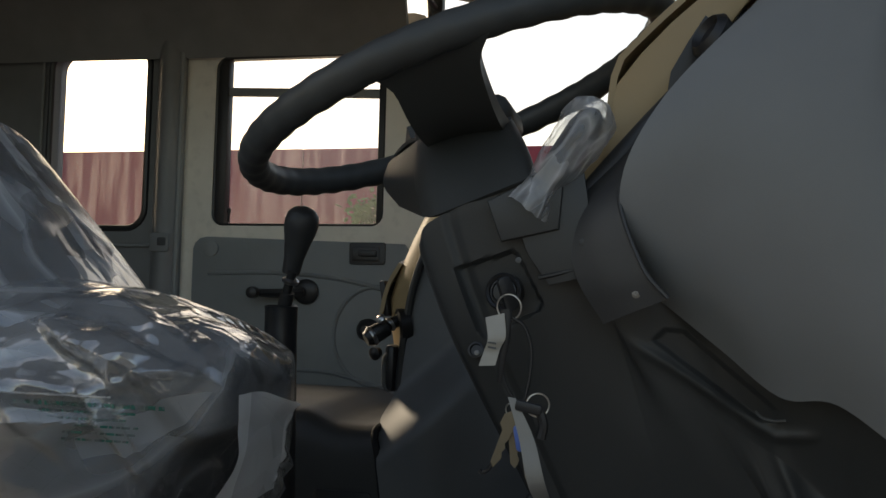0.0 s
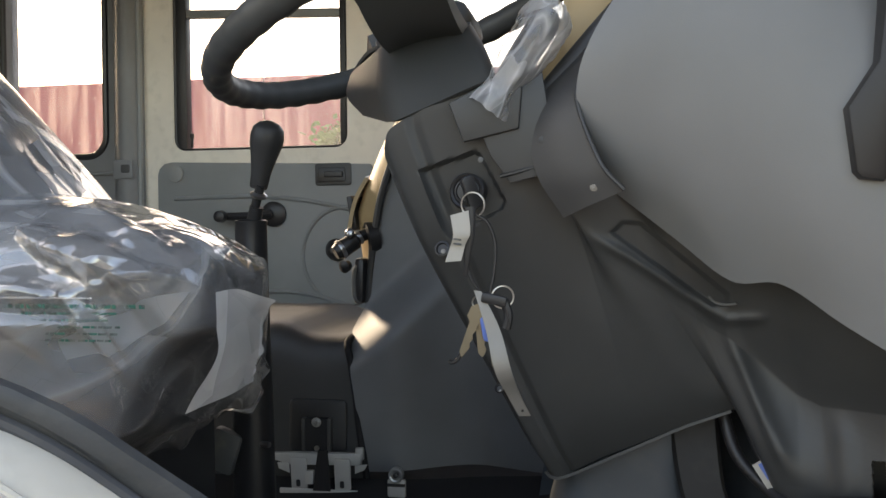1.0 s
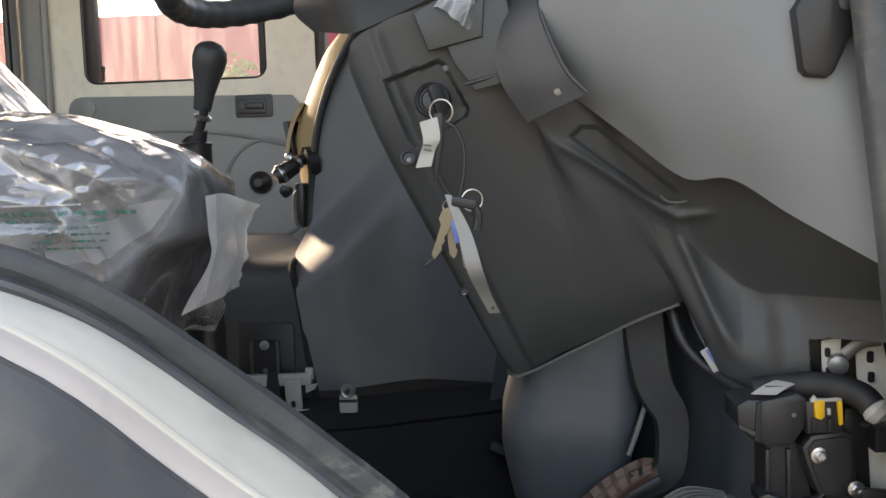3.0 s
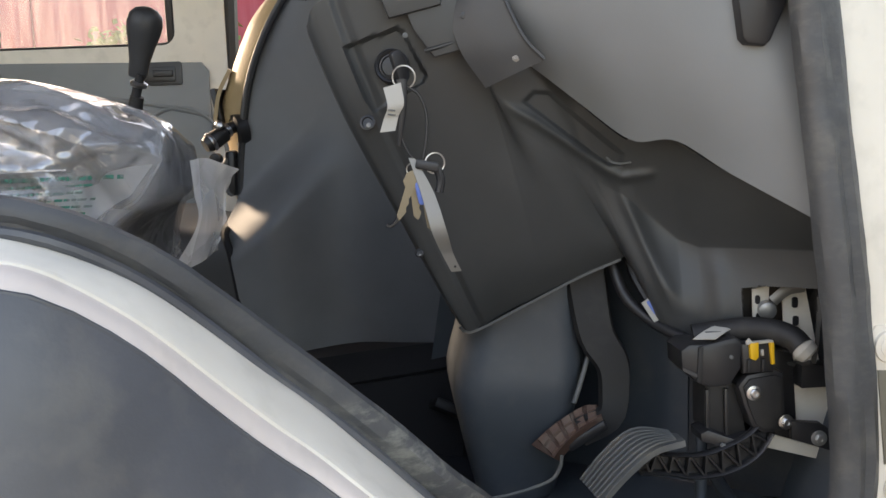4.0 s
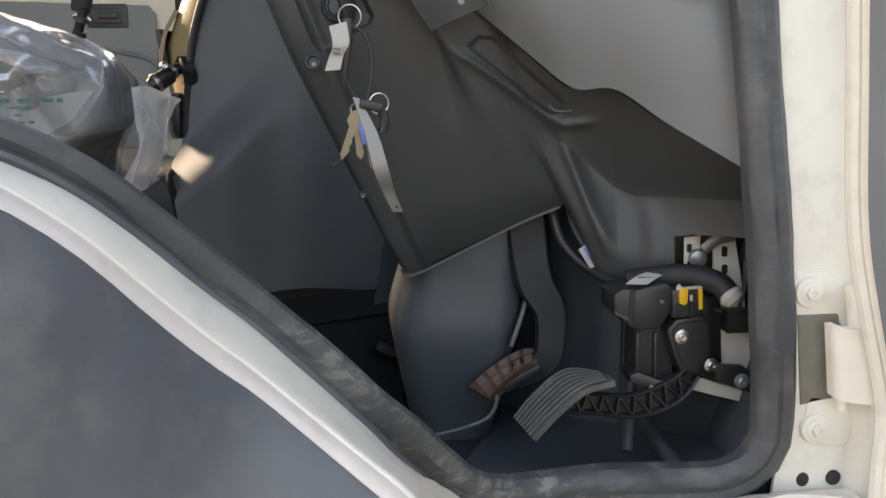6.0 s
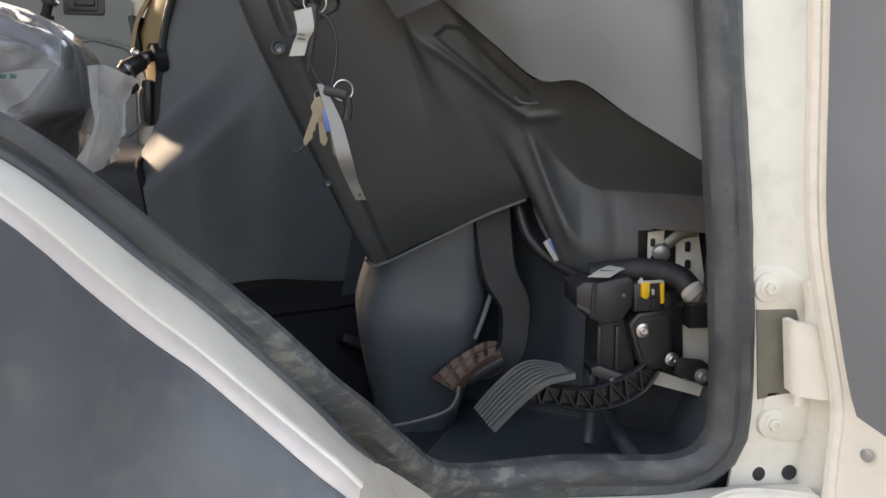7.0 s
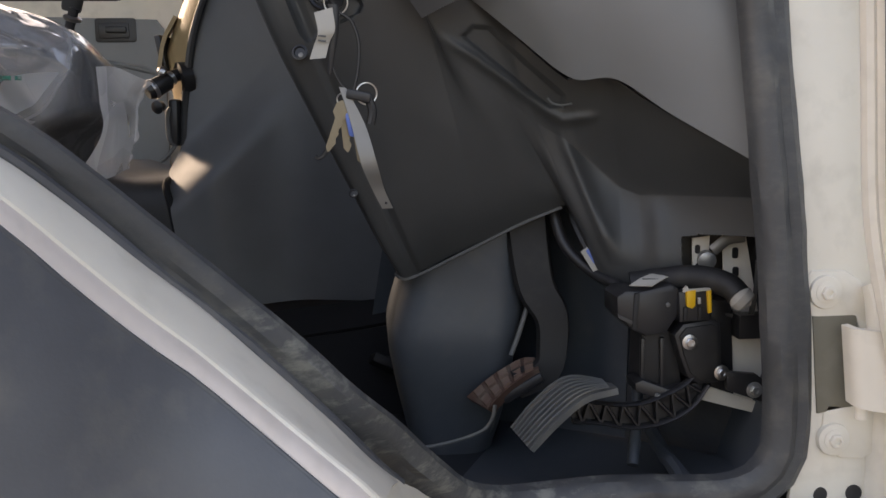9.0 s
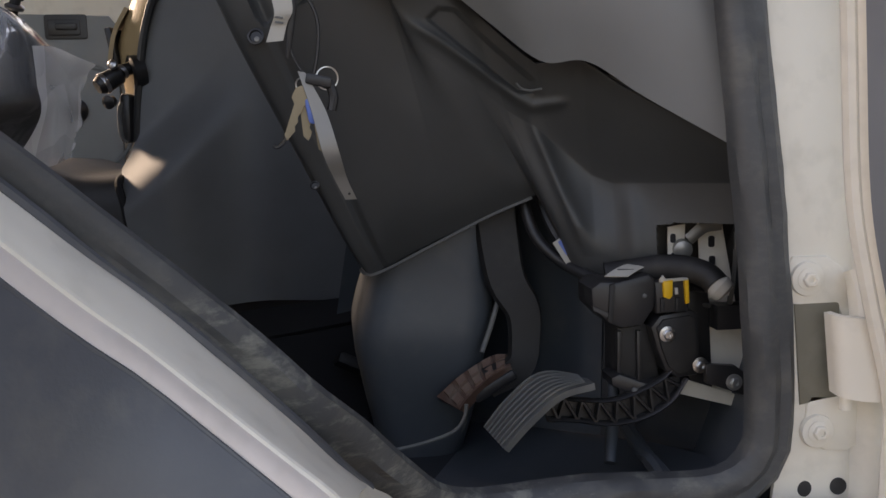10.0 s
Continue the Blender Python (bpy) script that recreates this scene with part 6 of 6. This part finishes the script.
def make_accelerator():
    a = thing("accelerator_pedal", "grey ribbed accelerator pedal on a black truss arm", "pedal")
    near = [(-0.1965, 0.058, 0.081), (-0.170, 0.058, 0.108), (-0.143, 0.060, 0.128), (-0.112, 0.066, 0.134)]
    far = [(-0.206, 0.103, 0.086), (-0.184, 0.103, 0.112), (-0.152, 0.103, 0.135), (-0.108, 0.103, 0.128)]
    rows = ruled(near, far, 24, 4)
    pad = part("pad", grid_mesh(rows, 0.006), PEDALGREY, a)
    for k in range(7):
        w = (k + 0.5) / 7
        pts = [p.lerp(q, w) + Vector((-0.002, -0.001, 0.0028)) for p, q in zip(spline(near, 16), spline(far, 16))]
        part("rib", tube(pts[:15], 0.0009, 5), PEDALGREY, pad)
    up = spline([(-0.150, 0.088, 0.120), (-0.130, 0.088, 0.114), (-0.092, 0.089, 0.110), (-0.068, 0.09, 0.115), (-0.040, 0.092, 0.127), (-0.026, 0.094, 0.140)], 17)
    dn = spline([(-0.150, 0.088, 0.096), (-0.124, 0.088, 0.094), (-0.095, 0.089, 0.088), (-0.061, 0.09, 0.091), (-0.032, 0.092, 0.105), (-0.016, 0.094, 0.126)], 17)
    part("arm_rail", tube(up, 0.0020, 8, flat=2.6), BLACK, a)
    part("arm_rail", tube(dn, 0.0024, 8, flat=2.6), BLACK, a)
    part("arm_web", grid_mesh([[p + Vector((0, 0.008, 0)) for p in up], [p + Vector((0, 0.008, 0)) for p in dn]], 0.004), BLACK, a)
    for i in range(1, 16):
        q = dn[i] if i % 2 else dn[max(i - 1, 0)]
        p = up[i - 1] if i % 2 else up[i]
        part("truss_bar", tube([p, q], 0.0019, 6, flat=2.6), BLACK, a)
    m = thing("pedal_sensor", "black accelerator sensor housing with yellow-clipped connector", "sensor")

    def slab(name, out, y0, y1, parent, material=BLACK, bevel=0.003):
        """A moulded block with an outline in x and z between two depths."""
        return part(name, prism(out[::-1] if turn(out) < 0 else out, y1 - y0, Matrix.Translation((0, y1, 0)) @ pose(0, 0, 0, 90, 0, 0), bevel), material, parent)

    def turn(out):
        return sum(x0 * z1 - x1 * z0 for (x0, z0), (x1, z1) in zip(out, out[1:] + out[:1]))

    hd = slab("cable_cover", [(-0.109, 0.216), (-0.100, 0.222), (-0.084, 0.221), (-0.055, 0.227), (-0.048, 0.222), (-0.049, 0.195), (-0.060, 0.179), (-0.080, 0.177), (-0.094, 0.184), (-0.108, 0.198)], 0.086, 0.135, m, bevel=0.004)
    slab("seam", [(-0.108, 0.200), (-0.094, 0.193), (-0.091, 0.193), (-0.093, 0.189), (-0.107, 0.196)], 0.0845, 0.09, hd, DARK, 0)
    slab("edge_step", [(-0.092, 0.219), (-0.087, 0.220), (-0.089, 0.182), (-0.094, 0.185)], 0.0838, 0.09, hd, ARMBLACK, 0.001)
    part("stud", lathe([(0.0022, 0), (0.0022, 0.003), (0.001, 0.0035)], facing(-0.0595, 0.087, 0.2075), 10), PEDALGREY, hd)
    lab = grid_mesh(ruled([(-0.096, 0.089, 0.2265), (-0.074, 0.088, 0.2255)], [(-0.059, 0.116, 0.2335), (-0.034, 0.116, 0.2325)], 8, 6, lambda u, v: (0, 0, 0.0025 * math.sin(math.pi * v))), 0.0008)
    lb = part("label", lab, PAPER, hd, "white printed label")
    for k in range(3):
        part("print", box((0.016, 0.0022, 0.0006), pose(-0.073 + 0.005 * k, 0.098 + 0.006 * k, 0.2305 + 0.0011 * k, 12, 2, 4), 0), PEDALGREY, lb)
    col = slab("column_body", [(-0.079, 0.178), (-0.046, 0.178), (-0.037, 0.124), (-0.058, 0.119), (-0.079, 0.128)], 0.104, 0.145, m, ARMBLACK, 0.003)
    slab("edge_rib", [(-0.0615, 0.172), (-0.0575, 0.172), (-0.0565, 0.124), (-0.0605, 0.122)], 0.099, 0.106, col, BLACK, 0.001)
    slab("edge_rib", [(-0.080, 0.172), (-0.076, 0.172), (-0.076, 0.130), (-0.080, 0.130)], 0.100, 0.106, col, BLACK, 0.001)
    body = slab("sensor_body", [(-0.052, 0.177), (-0.043, 0.188), (-0.014, 0.192), (-0.006, 0.188), (-0.003, 0.140), (-0.006, 0.129), (-0.026, 0.127), (-0.038, 0.135), (-0.046, 0.156)], 0.088, 0.135, m, bevel=0.004)
    slab("face", [(-0.047, 0.176), (-0.041, 0.184), (-0.016, 0.187), (-0.010, 0.184), (-0.008, 0.142), (-0.012, 0.133), (-0.026, 0.132), (-0.035, 0.139), (-0.042, 0.157)], 0.0855, 0.089, body, ARMBLACK, 0.001)
    bolt(body, (-0.038, 0.084, 0.171), (0, -1, 0), 0.0050)
    bolt(body, (-0.006, 0.084, 0.140), (0, -1, 0), 0.0050)
    slab("rear_housing", [(-0.006, 0.206), (0.014, 0.202), (0.020, 0.104), (0.000, 0.108), (-0.010, 0.130)], 0.112, 0.15, m, bevel=0.003)
    slab("lower_flange", [(-0.088, 0.130), (-0.080, 0.133), (-0.055, 0.123), (-0.022, 0.130), (-0.021, 0.122), (-0.059, 0.110), (-0.087, 0.122)], 0.092, 0.125, m, bevel=0.002)
    part("flange_stud", lathe([(0.0032, 0), (0.0032, 0.004), (0.0015, 0.005)], facing(-0.066, 0.093, 0.117), 10), PEDALGREY, m)
    pl = slab("connector", [(-0.050, 0.220), (-0.018, 0.221), (-0.017, 0.191), (-0.048, 0.190)], 0.084, 0.125, m, bevel=0.003)
    slab("rib", [(-0.045, 0.205), (-0.041, 0.205), (-0.041, 0.192), (-0.045, 0.192)], 0.0815, 0.085, pl, ARMBLACK, 0.001)
    slab("rib", [(-0.031, 0.205), (-0.027, 0.205), (-0.027, 0.192), (-0.031, 0.192)], 0.0815, 0.085, pl, ARMBLACK, 0.001)
    slab("clip", [(-0.0435, 0.221), (-0.0345, 0.222), (-0.0345, 0.207), (-0.0375, 0.204), (-0.0425, 0.206)], 0.0795, 0.085, pl, YELLOW, 0.001)
    slab("clip", [(-0.0235, 0.221), (-0.0195, 0.221), (-0.0185, 0.200), (-0.0215, 0.199)], 0.0795, 0.085, pl, YELLOW, 0.001)
    slab("clip_bar", [(-0.046, 0.2225), (-0.0430, 0.226), (-0.0405, 0.2225), (-0.0195, 0.2235), (-0.0195, 0.2205), (-0.046, 0.2195)], 0.0805, 0.085, pl, PAPER, 0.0008)
    slab("clip_gap", [(-0.0320, 0.214), (-0.0290, 0.214), (-0.0285, 0.208), (-0.0315, 0.208)], 0.0810, 0.085, pl, PAPER, 0.0006)
    hose = part("cable_sleeve", tube([(-0.085, 0.122, 0.222), (-0.055, 0.115, 0.2265), (-0.037, 0.105, 0.230), (-0.018, 0.092, 0.230), (-0.003, 0.079, 0.225), (0.003, 0.070, 0.217)], 0.0120, 14, 34), ARMBLACK, m)
    part("cut_end", lathe([(0.0085, -0.004), (0.0125, 0.004), (0.0105, 0.011), (0.0075, 0.013), (0.006, 0.006)], along((0.002, 0.071, 0.218), (0.014, 0.064, 0.206)), 18), PAPER, hose, "pale plastic cut end")
    br = slab("mounting_foot", [(-0.003, 0.142), (0.026, 0.139), (0.034, 0.133), (0.036, 0.110), (-0.002, 0.124)], 0.078, 0.086, m, bevel=0.001)
    bolt(br, (0.024, 0.077, 0.124), (0, -1, 0), 0.0052, ZINC)


def make_harness():
    h = thing("wiring_harness", "black corrugated wiring loom with white tag", "cable")
    pts = spline([(-0.150, 0.24, 0.33), (-0.142, 0.22, 0.285), (-0.132, 0.205, 0.25), (-0.110, 0.185, 0.226), (-0.088, 0.15, 0.214), (-0.07, 0.13, 0.205)], 70)
    bm = tube(pts, 0.006, 10)
    part("loom", bm, BLACK, h)
    part("loom", tube([(-0.128, 0.245, 0.32), (-0.118, 0.22, 0.27), (-0.100, 0.19, 0.232), (-0.08, 0.16, 0.21)], 0.005, 8, 30), BLACK, h)
    part("tag", box((0.016, 0.002, 0.032), pose(-0.107, 0.176, 0.238, 0, -32, 0), 0), PAPER, h, "white tag")
    part("tape_mark", box((0.005, 0.0008, 0.016), pose(-0.111, 0.1745, 0.243, 0, -32, 0), 0), BLUE, h)


make_footwell_liner()
make_brake()
make_accelerator()
make_harness()


# ---- keys ----
def key_mesh(m, L=0.042, bow=0.012):
    out = [(-bow, 0.0), (-bow * 0.9, bow * 1.1), (-bow * 0.4, bow * 1.6), (bow * 0.4, bow * 1.6), (bow * 0.9, bow * 1.1), (bow, 0.0), (bow * 0.5, -bow * 0.6), (0.0038, -bow * 0.8)]
    y = -bow * 0.8
    k = 0
    while y > -L + 0.006:
        y -= 0.004
        out.append((0.0038 - 0.0016 * (k % 2), y))
        k += 1
    out += [(0.0, -L), (-0.0036, -L + 0.004), (-0.0038, -bow * 0.8), (-bow * 0.5, -bow * 0.6)]
    return prism(out[::-1], 0.0016, m, 0)


def ring_mesh(c, r, w, normal):
    n = Vector(normal).normalized()
    a = n.orthogonal().normalized()
    b = n.cross(a)
    return tube([Vector(c) + r * (math.cos(t) * a + math.sin(t) * b) for t in [2 * math.pi * k / 28 for k in range(28)]], w, 6, closed=True)


def make_keys():
    k = thing("key_bunch", "bunch of worn keys with steel strip hanging from the ignition", "keys")
    y = 0.083
    part("ignition_key", prism(rounded(0.013, 0.030, 0.005), 0.006, facing(-0.369, 0.098, 0.497, 0, 35) @ pose(0, 0, 0, 0, 0, 20), 0.0015), BLACK, k)
    part("ring", ring_mesh((-0.364, y, 0.486), 0.0105, 0.0008, (0.2, 1, 0.1)), STEEL, k)
    part("fob", tube([(-0.366, y - 0.002, 0.484), (-0.366, y - 0.003, 0.462), (-0.369, y - 0.002, 0.440), (-0.371, y, 0.424)], (0.005, 0.002), 8, 10, flat=0.5), BLACK, k)
    rows = ruled([(-0.383, y - 0.004, 0.477), (-0.380, y - 0.008, 0.460), (-0.384, y - 0.003, 0.449), (-0.388, y - 0.003, 0.437)], [(-0.367, y - 0.006, 0.481), (-0.365, y - 0.010, 0.462), (-0.370, y - 0.005, 0.452), (-0.374, y - 0.004, 0.438)], 16, 4)
    tag = part("paper_tag", grid_mesh(rows, 0.0006), PAPER, k, "creased white paper tag")
    for i in range(2):
        part("mark", box((0.007, 0.0006, 0.0016), pose(-0.3765, y - 0.0075 + 0.001 * i, 0.4565 - 0.004 * i, 0, 8, -6), 0), PEDALGREY, tag)
    part("cord", tube([(-0.362, y, 0.478), (-0.351, y, 0.470), (-0.345, y, 0.452), (-0.346, y, 0.430), (-0.350, y, 0.410)], 0.0015, 6, 24), BLACK, k)
    part("cord", tube([(-0.366, y, 0.470), (-0.369, y, 0.440), (-0.366, y, 0.424), (-0.358, y, 0.410)], 0.0012, 6, 20), BLACK, k)
    part("ring", ring_mesh((-0.339, y, 0.407), 0.0095, 0.0008, (-0.3, 1, 0.1)), STEEL, k)
    part("ring", ring_mesh((-0.360, y, 0.402), 0.0055, 0.0007, (0.3, 1, 0.1)), STEEL, k)
    part("cap", box((0.022, 0.006, 0.009), pose(-0.346, y - 0.003, 0.405, 0, 12, 0), 0.002), BLACK, k)
    part("cap", tube([(-0.338, y, 0.404), (-0.334, y, 0.392), (-0.336, y, 0.380)], 0.004, 8, 8), BLACK, k)
    part("key", key_mesh(facing(-0.362, y - 0.002, 0.389) @ pose(0, 0, 0, 0, 0, -20), 0.036, 0.0075), BRASS, k)
    part("key", key_mesh(facing(-0.359, y + 0.002, 0.387) @ pose(0, 0, 0, 0, 0, 4), 0.032, 0.0065), BRASS, k)
    part("key", key_mesh(facing(-0.349, y + 0.002, 0.378) @ pose(0, 0, 0, 0, 0, 8), 0.034, 0.0065), BRASS, k)
    part("blue_tag", prism(rounded(0.008, 0.022, 0.0035), 0.003, facing(-0.353, y - 0.001, 0.380, 0, 0) @ pose(0, 0, 0, 0, 0, 10), 0.001), BLUE, k)
    part("hook", tube([(-0.372, y, 0.366), (-0.377, y, 0.355), (-0.383, y, 0.350), (-0.386, y, 0.352)], 0.0018, 6, 10), BLACK, k)
    a = [(-0.363, y - 0.004, 0.413), (-0.353, y - 0.006, 0.380), (-0.345, y - 0.010, 0.345), (-0.336, y + 0.004, 0.322), (-0.327, y + 0.012, 0.303)]
    b = [(-0.357, y - 0.002, 0.412), (-0.341, y - 0.004, 0.380), (-0.331, y - 0.008, 0.345), (-0.325, y + 0.006, 0.322), (-0.317, y + 0.014, 0.303)]
    st = part("steel_strip", grid_mesh(ruled(a, b, 24, 3), 0.0014), DULL, k, "bent flat steel strip")
    part("rivet_hole", lathe([(0.0012, 0), (0.0012, 0.001)], facing(-0.3235, y + 0.009, 0.3085), 10), BLACK, st)


make_keys()
